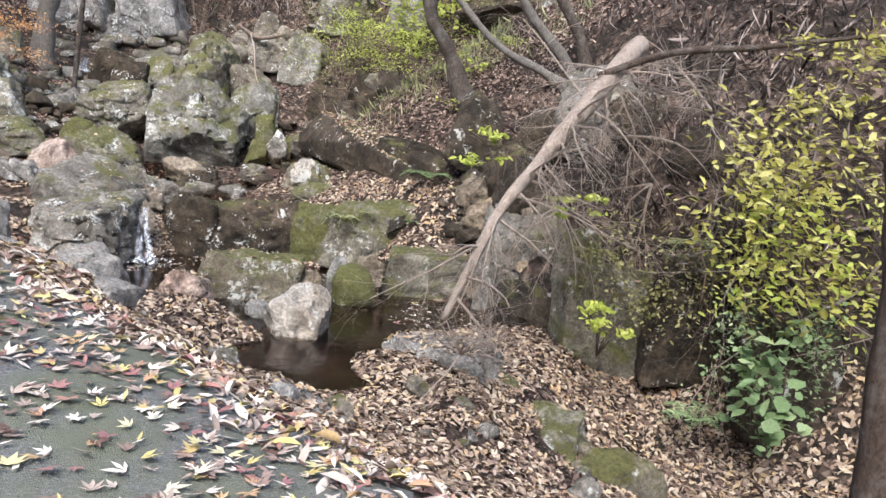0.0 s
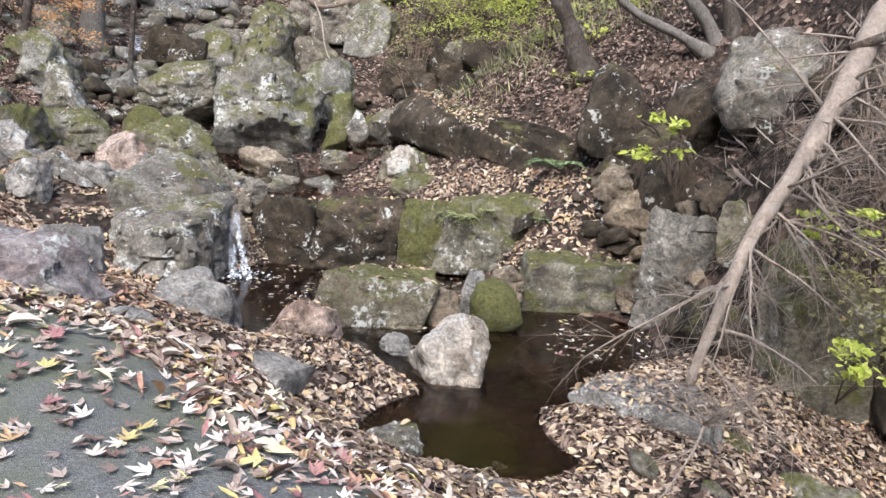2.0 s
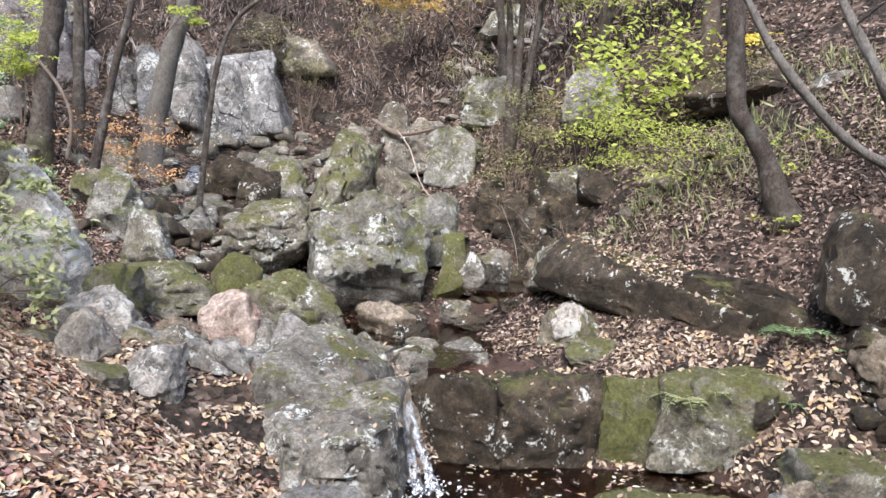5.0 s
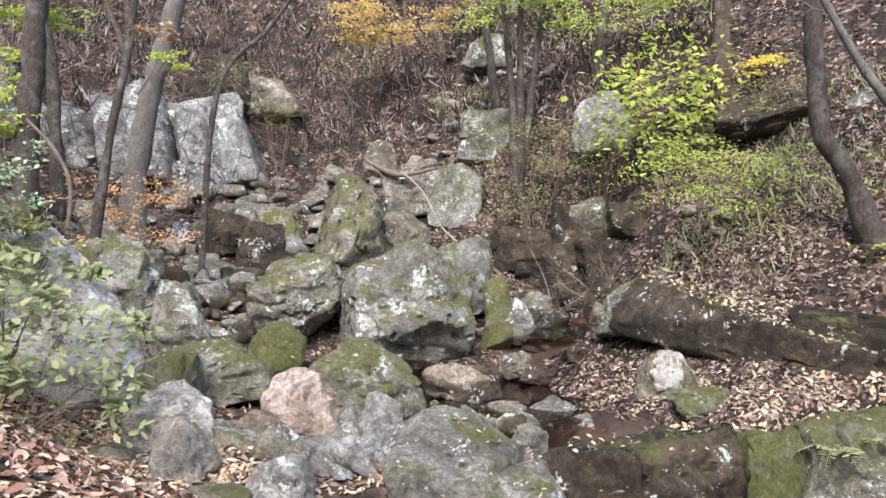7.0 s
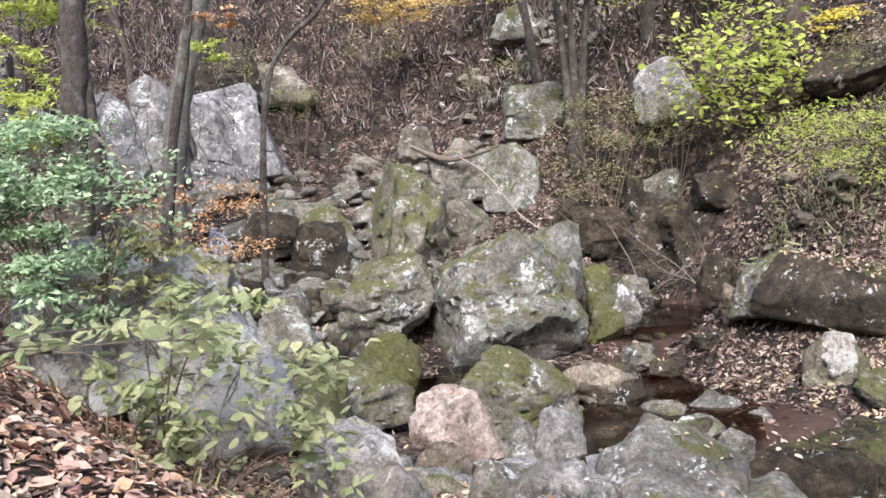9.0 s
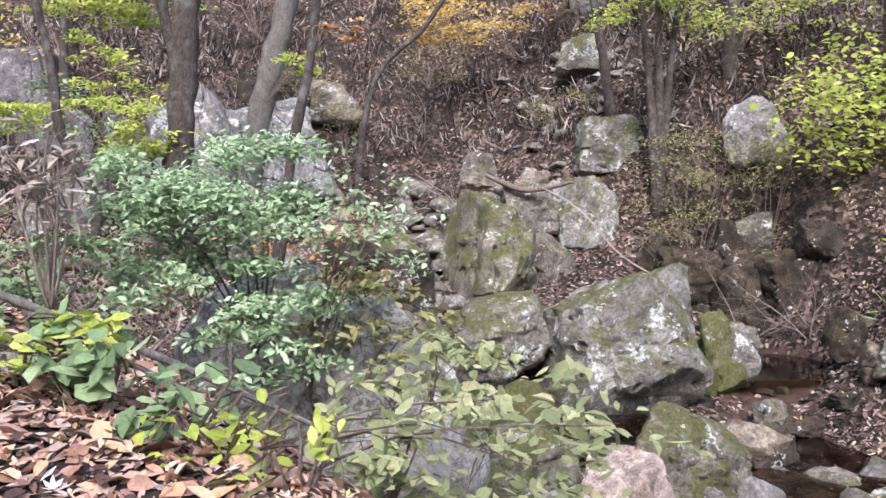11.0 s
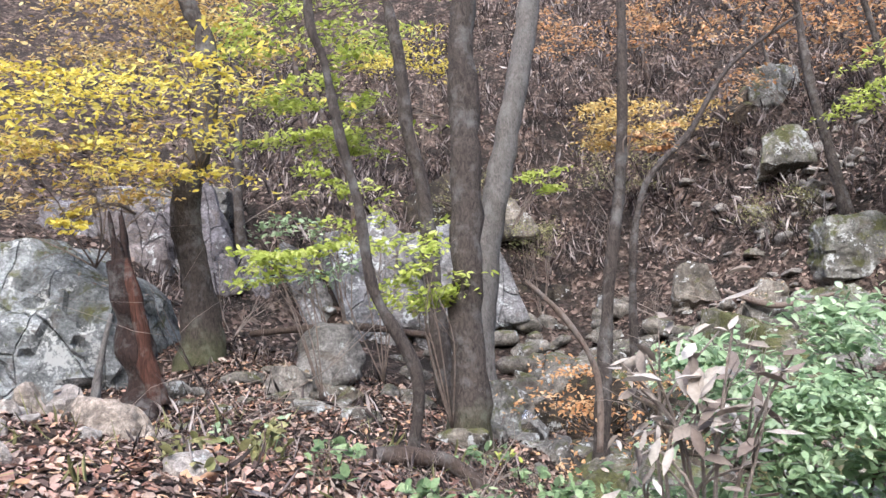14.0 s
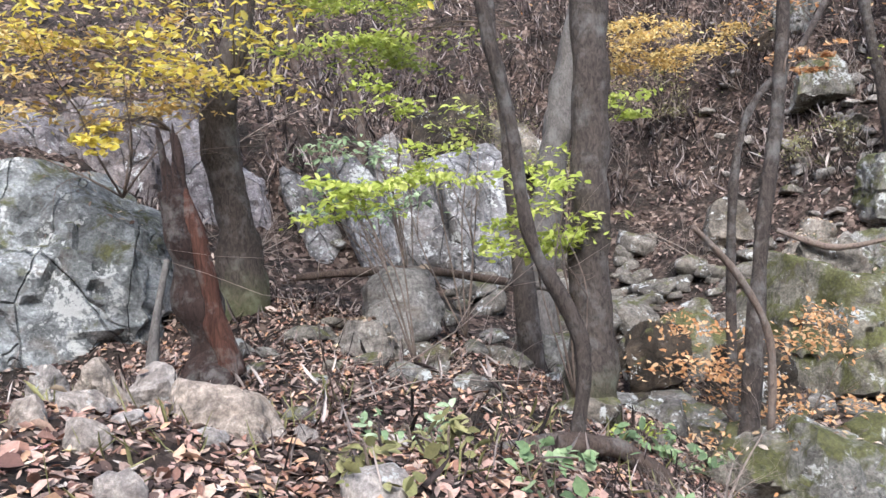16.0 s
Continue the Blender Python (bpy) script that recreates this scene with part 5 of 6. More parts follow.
def tree(label, base_line, radii, bark, seed, top=4.0, branches=5, crown=None, crown_leaf=0.07, crown_count=0, crown_label="", limb=1.6):
    """A tree: trunk through the given line and on upwards, limbs, and a crown of leaves."""
    rng = random.Random(seed)
    base = Vector(base_line[0])
    base.z = min(base.z, float(ground(base.x, base.y)[0])) - 0.12
    pts = [base] + [Vector(p) for p in base_line[1:]]
    d = (pts[-1] - pts[-2]).normalized()
    d = (d + Vector((0, 0, 0.6))).normalized()
    r = list(radii)
    if top:
        for i in range(3):
            pts.append(pts[-1] + d * top / 3 + Vector((rng.gauss(0, 0.15), rng.gauss(0, 0.15), 0)))
            r.append(r[-1] * 0.72)
    root = new("tree")
    root.location = base
    shift = lambda vs: [tuple(Vector(v) - base) for v in vs]
    n = len(pts)
    flare = [r[0] * 1.35] + r[1:]
    v, f = tube(pts, [flare[min(i, len(flare) - 1)] for i in range(n)], 14 if r[0] > 0.08 else 9, seed, 0.17, 8)
    part("trunk", mesh_of("trunk", shift(v), f, bark), root)
    tips = []
    for b in range(branches):
        k = n - 1 - b % 3 if top else n - 1
        at = pts[k].lerp(pts[k - 1], rng.uniform(0, 0.9))
        a = rng.uniform(0, 6.28)
        got, t = twigs(at, (math.cos(a), math.sin(a), rng.uniform(0.2, 0.9)), limb * rng.uniform(0.7, 1.2), r[-1] * 0.6, rng, 2, 0.02)
        v, f = joined(got)
        part("limb", mesh_of("limb", shift(v), f, bark), root)
        tips += t
    if crown:
        pos, nrm = [], []
        g = np.random.default_rng(seed)
        for t in tips:
            k = max(1, crown_count // max(1, len(tips)))
            pos.append(np.array(t) + g.normal(0, 0.2, (k, 3)) * (1, 1, 0.5))
        pos = np.concatenate(pos)
        nrm = g.normal(0, 0.5, pos.shape) + (0, 0, 1)
        part("crown", leaf_mesh("crown", pos - np.array(base), nrm, g.uniform(0.6, 1.2, len(pos)) * crown_leaf, crown, seed, 0.6), root, crown_label)
    return tagged(root, label, "tree")


def spray_cloud(centre, radius, count, size, seed, tiers=5, flat=0.12):
    """Leaf places in flat, uneven tiers with gaps, as on maple boughs."""
    g = np.random.default_rng(seed)
    pos = []
    for k in range(tiers * 4):
        c = np.array(centre) + g.uniform(-0.8, 0.8, 3) * np.array(radius)
        n = max(4, int(count / (tiers * 4) * g.uniform(0.4, 1.6)))
        a = g.uniform(0, 6.28)
        stretch = np.array([g.uniform(0.25, 0.55) * radius[0], g.uniform(0.2, 0.4) * radius[1]])
        p = g.normal(0, 0.55, (n, 3)) * (stretch[0], stretch[1], flat * radius[2])
        q = np.stack([p[:, 0] * math.cos(a) - p[:, 1] * math.sin(a), p[:, 0] * math.sin(a) + p[:, 1] * math.cos(a), p[:, 2] - 0.25 * np.hypot(p[:, 0], p[:, 1]) ** 2], 1)
        pos.append(c + q)
    pos = np.concatenate(pos)
    nrm = g.normal(0, 0.45, pos.shape) + (0, -0.35, 1)
    return pos, nrm, g.uniform(0.6, 1.25, len(pos)) * size


def shrub(name, label, centre, radius, count, size, material, seed, root_at=None, tiers=5, stem=TWIG_BROWN, flat=0.12, stems=5, slim=0.55):
    """A leafy bush or low bough: stems from its root into tiers of leaves."""
    rng = random.Random(seed)
    if root_at is None:
        gz = float(ground(centre[0], centre[1])[0])
        root_at = (centre[0], centre[1], min(gz, centre[2] - radius[2]) if centre[2] - radius[2] - gz < 1.2 else centre[2] - radius[2])
    base = Vector(root_at)
    root = new(name)
    root.location = base
    pos, nrm, s = spray_cloud(centre, radius, count, size, seed, tiers, flat)
    got = []
    for k in range(stems):
        goal = Vector(pos[rng.randrange(len(pos))])
        mid = base.lerp(goal, 0.5) + Vector((rng.gauss(0, 0.08), rng.gauss(0, 0.08), 0.1))
        got.append(tube([base - Vector((0, 0, 0.1)), mid, goal], [0.009, 0.006, 0.003], 5, seed, 0.05, 4))
        sub, _ = twigs(mid, goal - mid, (goal - mid).length * 0.9, 0.006, rng, 1, 0.02)
        got += sub
    v, f = joined(got)
    part("stem", mesh_of("stem", [tuple(Vector(q) - base) for q in v], f, stem), root)
    part("foliage", leaf_mesh("foliage", pos - np.array(base), nrm, s, material, seed, slim), root)
    return tagged(root, label, "shrub" if name != "vine" else "vine")


tree("slender curved tree with grey-brown bark", [(-10.6, 13.9, 2.3), (-10.53, 13.9, 2.59), (-10.47, 13.9, 3.09), (-10.73, 13.9, 3.7), (-10.79, 13.9, 4.35), (-10.89, 13.9, 4.89), (-10.96, 13.9, 5.47), (-11.05, 13.9, 5.86)], [0.05, 0.048, 0.045, 0.042, 0.04, 0.038, 0.036, 0.034], BARK, 1, 3.0, 4)
tree("straight grey trunk with a mossy foot", [(-9.95, 15.1, 2.39), (-9.87, 15.1, 3.29), (-9.78, 15.1, 4.28), (-9.69, 15.1, 5.29), (-9.62, 15.1, 6.34)], [0.17, 0.15, 0.145, 0.14, 0.13], BARK_MOSS, 2, 6, 5)
tree("thin grey tree beside the stream", [(-8.97, 14.7, 2.4), (-8.65, 14.7, 3.56), (-8.40, 14.7, 4.63), (-8.2, 14.7, 6.2)], [0.065, 0.055, 0.05, 0.045], BARK, 3, 4, 4)
tree("pale grey leaning trunk", [(-9.35, 18.0, 2.8), (-9.2, 18.0, 3.5), (-8.85, 18.0, 4.99), (-8.59, 18.0, 5.94), (-8.12, 18.0, 7.6)], [0.21, 0.19, 0.17, 0.16, 0.15], BARK_PALE, 4, 5, 5)
tree("crooked tree with moss at its foot", [(-12.52, 16.9, 3.4), (-12.5, 16.9, 4.05), (-12.6, 16.9, 4.78), (-12.56, 16.9, 5.2), (-12.31, 16.9, 5.99), (-12.27, 16.9, 6.88), (-12.39, 16.9, 7.27)], [0.22, 0.17, 0.16, 0.15, 0.12, 0.11, 0.1], BARK_MOSS, 5, 4, 5)
tree("tree with a crooked lower trunk on the slope", [(0.32, 12.0, 2.28), (-0.01, 12.0, 2.69), (-0.33, 12.0, 3.2), (-0.44, 12.0, 3.96), (-0.43, 12.0, 4.91)], [0.14, 0.115, 0.105, 0.1, 0.095], BARK, 6, 5, 5)
tree("leaning bare stem from a shared root", [(2.09, 11.4, 2.2), (1.41, 11.4, 2.48), (0.67, 11.4, 2.82), (-0.12, 11.4, 3.59)], [0.11, 0.065, 0.055, 0.05], BARK_PALE, 7, 3, 3)
tree("leaning bare stem from a shared root", [(2.09, 11.5, 2.2), (1.64, 11.5, 2.75), (1.13, 11.5, 3.29), (0.9, 11.5, 3.65)], [0.12, 0.08, 0.075, 0.06], BARK_PALE, 8, 3, 3)
tree("leaning bare stem from a shared root", [(2.15, 11.4, 2.2), (1.87, 11.4, 2.95), (1.55, 11.4, 3.49), (1.25, 11.4, 3.91)], [0.12, 0.08, 0.075, 0.06], BARK, 9, 3, 3)
tree("thin forked trunk on the hillside", [(-2.41, 18.3, 3.88), (-2.5, 18.3, 5.03), (-2.6, 18.3, 6.23), (-2.75, 18.3, 7.35)], [0.08, 0.065, 0.055, 0.05], BARK, 10, 3, 3)
tree("thin forked trunk on the hillside", [(-2.36, 18.3, 3.88), (-2.31, 18.3, 5.49), (-2.29, 18.3, 7.35)], [0.08, 0.06, 0.05], BARK, 11, 3, 3)
tree("thin forked trunk on the hillside", [(-2.27, 18.5, 3.9), (-1.96, 18.5, 5.53), (-1.65, 18.5, 7.43)], [0.075, 0.06, 0.05], BARK, 12, 3, 3)
tree("thin straight trunk on the hillside", [(-0.7, 18.8, 5.0), (-0.51, 18.8, 6.56), (-0.52, 18.8, 7.55)], [0.13, 0.11, 0.1], BARK, 13, 4, 3)
tree("thin trunk on the hillside", [(-2.43, 19.9, 4.7), (-2.56, 19.9, 5.58), (-2.76, 19.9, 7.07)], [0.1, 0.09, 0.08], BARK, 14, 4, 3)
tree("dark trunk on the hillside", [(0.77, 16.5, 4.8), (0.77, 16.5, 5.47), (0.76, 16.5, 6.34)], [0.16, 0.14, 0.13], BARK_DARK, 15, 4, 3)
tree("thin trunk by the cliff", [(-9.95, 16.4, 3.0), (-9.98, 16.4, 4.78), (-10.1, 16.4, 5.63), (-10.12, 16.4, 6.41)], [0.09, 0.08, 0.075, 0.07], BARK, 16, 4, 3)
tree("thin slanting bare sapling", [(-7.9, 16.5, 2.4), (-7.57, 16.5, 4.42), (-6.74, 16.5, 5.46), (-6.13, 16.5, 6.22), (-5.17, 16.5, 6.8)], [0.045, 0.04, 0.035, 0.03, 0.02], BARK, 17, 0, 3, limb=0.8)
tree("smooth trunk at the edge of the path", [(2.66, 4.0, -0.8), (2.56, 4.0, 0.61), (2.44, 4.0, 1.51)], [0.13, 0.115, 0.11], BARK_DARK, 18, 4, 4)

for _k in range(9):
    _g = random.Random(700 + _k)
    _x, _y, _r = _g.uniform(-13.5, 3.5), _g.uniform(21.5, 26.5), _g.uniform(0.045, 0.09)
    _z = float(ground(_x, _y)[0])
    tree("slim bare tree on the hillside", [(_x, _y, _z), (_x + _g.gauss(0, 0.15), _y, _z + 1.3), (_x + _g.gauss(0, 0.3), _y, _z + 2.8)], [_r, _r * 0.85, _r * 0.75], _g.choice((BARK, BARK_DARK)), 720 + _k, 3.5, 3)

shrub("maple_bough", "bright yellow maple foliage on thin stems", (-12.92, 15.6, 5.7), (1.5, 1.0, 0.62), 2600, 0.082, YELLOW, 31, (-12.4, 16.8, 5.5), 6, stems=5)
shrub("maple_bough", "small spray of yellow leaves", (-13.29, 15.5, 4.68), (0.23, 0.2, 0.15), 160, 0.08, YELLOW, 32, (-12.9, 16.0, 4.9), 2)
shrub("maple_bough", "orange autumn foliage high over the bank", (-13.6, 18.5, 8.0), (2.2, 1.3, 0.8), 4200, 0.09, AMBER, 33, (-12.5, 17.0, 6.4), 6, stems=8)
shrub("maple_bough", "yellow-green maple spray on a bough", (-11.0, 17.8, 6.2), (1.1, 0.7, 0.42), 2200, 0.09, LIME, 34, (-9.6, 17.0, 6.0), 5)
shrub("maple_bough", "yellow-green maple spray high up", (-11.1, 17.2, 7.2), (1.4, 0.8, 0.5), 1800, 0.09, LIME, 35, (-9.8, 15.4, 6.8), 5)
shrub("sapling", "light green sapling leaves in front of the cliff", (-11.5, 15.5, 4.1), (0.6, 0.4, 0.27), 620, 0.085, LIME, 36, (-11.2, 15.4, 2.9), 4)
shrub("sapling", "light green sapling leaves beside a trunk", (-10.2, 15.0, 3.98), (0.5, 0.35, 0.5), 900, 0.08, LIME, 37, (-10.1, 15.0, 2.6), 5)
shrub("sapling", "small green sapling leaves", (-11.04, 17.0, 5.2), (0.4, 0.3, 0.22), 320, 0.08, LIME, 38, (-10.9, 17.0, 3.2), 3)
shrub("maple_bough", "amber maple foliage on the hillside", (-4.27, 23.3, 7.38), (1.6, 1.0, 0.55), 1500, 0.10, AMBER, 39, (-3.2, 22.6, 6.4), 5)
shrub("maple_bough", "orange maple foliage on the hillside", (-1.95, 21.4, 8.64), (2.3, 1.2, 1.1), 2600, 0.11, ORANGE, 40, (-1.6, 21.4, 6.2), 6)
shrub("maple_bough", "small orange leaves on a thin tree", (-8.12, 14.8, 4.94), (0.32, 0.25, 0.12), 220, 0.07, ORANGE, 41, (-8.35, 14.7, 4.8), 2)
shrub("shrub", "low rust-orange shrub beside the stream", (-8.4, 15.0, 2.55), (0.95, 0.6, 0.6), 1300, 0.055, ORANGE, 42, None, 6)
shrub("shrub", "dense blue-green bush on a boulder", (-9.17, 10.9, 2.80), (0.74, 0.45, 0.62), 7000, 0.05, TEAL, 43, (-9.0, 11.1, 2.1), 7, stems=9)
shrub("shrub", "low green bush on the leaf bank", (-10.1, 10.9, 2.6), (0.55, 0.4, 0.2), 700, 0.05, GREEN, 44, None, 5)
shrub("sapling", "pale yellow-green leaves on a slender low bough", (-8.1, 9.2, 1.95), (0.8, 0.35, 0.2), 120, 0.1, PALE_GREEN, 45, (-9.2, 9.0, 1.8), 4, slim=0.6)
shrub("maple_bough", "lime-green vine maple on the slope", (-0.5, 16.0, 4.45), (1.25, 0.6, 1.05), 950, 0.13, LIME, 46, (0.7, 16.5, 5.2), 9, slim=0.75, flat=0.4)
shrub("maple_bough", "lime-green foliage over the slope", (-2.69, 18.0, 6.4), (1.3, 0.9, 0.5), 1500, 0.10, LIME, 47, (-2.4, 18.3, 5.6), 5)
shrub("maple_bough", "pale lime foliage over the slope", (-0.11, 17.7, 6.4), (2.0, 1.2, 0.6), 2200, 0.10, LIME, 48, (-0.6, 18.8, 5.8), 6)
shrub("shrub", "fine pale green undergrowth", (-0.2, 13.1, 2.85), (2.0, 0.9, 0.5), 3600, 0.06, LIME, 49, None, 8, stems=16, slim=0.3)
shrub("shrub", "olive undergrowth on the slope", (-2.4, 17.3, 3.3), (1.3, 0.8, 1.1), 3000, 0.06, OLIVE, 50, None, 8, stems=16, slim=0.35)
shrub("maple_bough", "amber maple foliage on the far hillside", (-5.06, 22.6, 7.25), (1.2, 0.8, 0.5), 1300, 0.09, AMBER, 51, (-4.6, 23.0, 6.0), 5)
shrub("shrub", "yellow leaves on the slope", (1.65, 16.2, 4.95), (0.8, 0.5, 0.28), 600, 0.09, YELLOW, 52, None, 3)
shrub("vine", "yellow-green vine leaves hanging over the bank", (2.95, 6.2, 1.1), (0.85, 0.5, 1.0), 1150, 0.09, VINE, 53, (2.9, 6.9, 1.9), 18, stems=12, flat=0.25)
shrub("vine", "yellow-green vine leaves on top of the bank", (3.2, 6.4, 2.3), (0.55, 0.4, 0.45), 300, 0.08, VINE, 54, (3.0, 7.2, 2.0), 4, flat=0.3)
shrub("shrub", "broad green leaves at the foot of the bank", (2.82, 5.9, -0.28), (0.36, 0.3, 0.55), 170, 0.14, GREEN, 55, (2.9, 6.0, -0.8), 4, slim=0.8, flat=0.3)
shrub("shrub", "small yellow-green shrub on the bank", (1.15, 6.3, 0.97), (0.24, 0.2, 0.14), 130, 0.07, LIME, 56, (1.25, 6.9, 0.9), 2)
shrub("shrub", "small lime-green shrub by the dark rocks", (0.52, 8.3, 1.35), (0.28, 0.22, 0.3), 120, 0.09, LIME, 57, (0.7, 8.6, 1.0), 2)
shrub("shrub", "small yellow-green shrub at the bank foot", (1.59, 6.4, 0.0), (0.27, 0.2, 0.2), 180, 0.07, LIME, 58, (1.6, 6.8, -0.3), 2)
shrub("shrub", "green leaves before the cliff", (-8.46, 17.2, 5.1), (0.42, 0.3, 0.22), 300, 0.09, LIME, 59, (-8.9, 17.0, 4.6), 3)
shrub("sapling", "pale yellow-green leaves against the lichen wall", (-7.95, 10.5, 1.65), (0.6, 0.35, 0.6), 460, 0.1, PALE_GREEN, 60, (-8.3, 10.6, 1.2), 4, slim=0.65)
shrub("sapling", "pale yellow-green leaves before the stones", (-7.45, 10.2, 1.25), (0.5, 0.3, 0.5), 260, 0.1, PALE_GREEN, 83, (-8.0, 10.2, 0.8), 5, slim=0.65, flat=0.3)
shrub("vine", "lime-green vine leaves on the bank", (3.0, 6.1, 0.7), (0.8, 0.4, 0.7), 420, 0.08, LIME, 64, (3.0, 6.9, 1.5), 6, stems=6, flat=0.3)
shrub("shrub", "dry olive shrub over the rock wall", (-8.3, 11.0, 2.2), (0.5, 0.4, 0.35), 500, 0.07, OLIVE, 65, (-8.4, 11.2, 1.8), 4)
shrub("shrub", "green bush hanging over the boulder", (-9.0, 10.7, 2.25), (0.5, 0.3, 0.4), 900, 0.06, TEAL, 66, (-9.0, 11.0, 2.2), 4)

shrub("shrub", "leafy blue-green shrub beside the rock wall", (-8.35, 10.7, 2.75), (0.4, 0.3, 0.45), 420, 0.055, TEAL, 75, (-8.7, 10.9, 1.9), 6, stems=6)
shrub("shrub", "pale green leaves hanging over the rock wall", (-8.4, 10.4, 1.35), (0.45, 0.3, 0.45), 280, 0.1, PALE_GREEN, 76, (-8.6, 10.5, 0.9), 4, slim=0.65)
shrub("sapling", "thin blue-green leaves before the cliff", (-11.3, 16.8, 4.4), (0.7, 0.4, 0.5), 420, 0.075, TEAL, 77, (-11.1, 16.8, 3.2), 5)

shrub("maple_bough", "orange-brown maple foliage high on the hillside", (-4.6, 24.5, 10.2), (2.2, 1.0, 0.7), 1900, 0.1, ORANGE, 78, (-4.1, 24.0, 7.6), 6, stems=7)
shrub("maple_bough", "yellow maple foliage high on the hillside", (-9.0, 24.5, 9.6), (1.6, 0.9, 0.5), 1300, 0.1, YELLOW, 79, (-9.0, 24.2, 7.2), 5, stems=6)
shrub("sapling", "lime-green sapling leaves on the far bank", (-10.7, 16.2, 4.6), (0.5, 0.35, 0.45), 420, 0.075, LIME, 80, (-10.6, 16.2, 3.0), 4)
BLEACHED = leaf_material("bleached_dry_leaves", [(0.1, (0.16, 0.12, 0.10)), (0.5, (0.36, 0.31, 0.26)), (0.9, (0.52, 0.48, 0.43))], 0.85, 0.15)
shrub("shrub", "bleached curled dead leaves on broken twigs", (-9.97, 10.4, 3.08), (0.26, 0.2, 0.22), 95, 0.1, BLEACHED, 81, (-10.0, 10.5, 2.45), 6, stem=TWIG, flat=0.8, stems=12, slim=0.4)

# ---- dead wood ----
def dead_wood(name, label, lines, bark, category="log"):
    """lines: rows of points and radii, each a piece of one stem."""
    base = Vector(lines[0][0][0])
    root = new(name)
    root.location = base
    for k, (pts, radii) in enumerate(lines):
        v, f = tube(pts, radii, 10, k + 3, 0.2, 6)
        part("stem" if k == 0 else "branch", mesh_of("stem", [tuple(Vector(q) - base) for q in v], f, bark), root)
    return tagged(root, label, category)


HEART = bark_material("reddish_rotten_heartwood", (0.02, 0.009, 0.007), (0.12, 0.055, 0.037), 0.0, 0.12)


def tree_stump(label, at, tall, seed):
    """A snapped trunk: flared foot, splintered top, and a strip of bare heartwood on its open side."""
    rng = random.Random(seed)
    base = Vector(at)
    root = new("tree_stump")
    root.location = base
    v, f = tube([(0.12, 0, -0.15), (0.02, 0, 0.3), (-0.05, 0, 0.9), (-0.11, 0, tall - 0.45)], [0.22, 0.14, 0.12, 0.11], 16, seed, 0.35, 9)
    part("trunk", mesh_of("trunk", v, f, ROT), root)
    for k in range(7):
        a = rng.uniform(0, 6.28)
        foot = Vector((-0.1 + 0.075 * math.cos(a), 0.075 * math.sin(a), tall - 0.6))
        tip = foot + Vector((-0.04 + rng.gauss(0, 0.02), rng.gauss(0, 0.02), rng.uniform(0.25, 0.65)))
        v, f = tube([foot, foot.lerp(tip, 0.6), tip], [0.045, 0.03, 0.006], 6, k, 0.3, 4)
        part("splinter", mesh_of("splinter", v, f, ROT), root)
    v, f = tube([(0.17, -0.1, 0.15), (0.09, -0.1, 0.6), (0.02, -0.09, 1.05), (-0.04, -0.07, tall - 0.45)], [0.09, 0.07, 0.06, 0.02], 8, seed + 1, 0.3, 6)
    part("heartwood", mesh_of("heartwood", v, f, HEART), root, "bare reddish rotten heartwood")
    for k, (x, y, z) in enumerate([(0.45, -0.2, -0.1), (-0.3, -0.3, -0.08), (0.2, -0.45, -0.08), (-0.25, 0.3, -0.05)]):
        v, f = tube([(0.05, 0, 0.25), (x * 0.5, y * 0.5, 0.08), (x, y, z)], [0.11, 0.08, 0.03], 8, k, 0.3, 4)
        part("root", mesh_of("root", v, f, ROT), root)
    v, f = tube([(-0.35, -0.15, -0.05), (-0.28, -0.1, 0.5), (-0.18, -0.05, 0.95)], [0.05, 0.035, 0.02], 8, 9, 0.2, 5)
    part("side_stem", mesh_of("side_stem", v, f, BARK_PALE), root, "grey dead side stem")
    return tagged(root, label, "stump")


tree_stump("dark broken tree stump with reddish rotten wood", (-12.7, 15.0, 2.82), 1.85, 4)
dead_wood("log", "bare curved log lying on leaves", [([(-11.1, 13.8, 2.52), (-10.73, 13.8, 2.52), (-10.37, 13.8, 2.45), (-10.15, 13.8, 2.29), (-9.98, 13.8, 2.02)], [0.045, 0.06, 0.068, 0.075, 0.08])], BARK_DARK)
dead_wood("log", "dark fallen log across the bank", [([(-12.0, 17.0, 3.55), (-11.38, 17.0, 3.55), (-10.72, 17.0, 3.5), (-9.4, 17.0, 3.2)], [0.035, 0.045, 0.045, 0.035])], BARK_DARK)


def fallen_branch():
    rng = random.Random(77)
    line = [(0.14, 5.65, 0.08), (0.47, 5.95, 0.85), (0.74, 6.15, 1.25), (1.0, 6.38, 1.6), (1.42, 6.9, 2.1), (1.6, 7.12, 2.32), (1.75, 7.3, 2.48)]
    root = new("fallen_branch")
    root.location = line[0]
    base = Vector(line[0])
    v, f = tube(line, [0.026, 0.042, 0.055, 0.07, 0.088, 0.095, 0.08], 10, 5, 0.16, 6)
    part("stem", mesh_of("stem", [tuple(Vector(q) - base) for q in v], f, TWIG), root)
    for k in range(36):
        s = rng.uniform(0, 4.9)
        i = int(s)
        at = Vector(line[i]).lerp(Vector(line[i + 1]), s - i)
        got, _ = twigs(at, (rng.gauss(0.3, 0.9), rng.gauss(-0.5, 0.5), rng.gauss(-0.3, 0.5)), rng.uniform(0.45, 1.1), 0.013, rng, 2, 0.07)
        v, f = joined(got)
        part("twig", mesh_of("twig", [tuple(Vector(q) - base) for q in v], f, TWIG), root)
    return tagged(root, "pale fallen branch with dead twigs leaning on the bank", "branch")


fallen_branch()


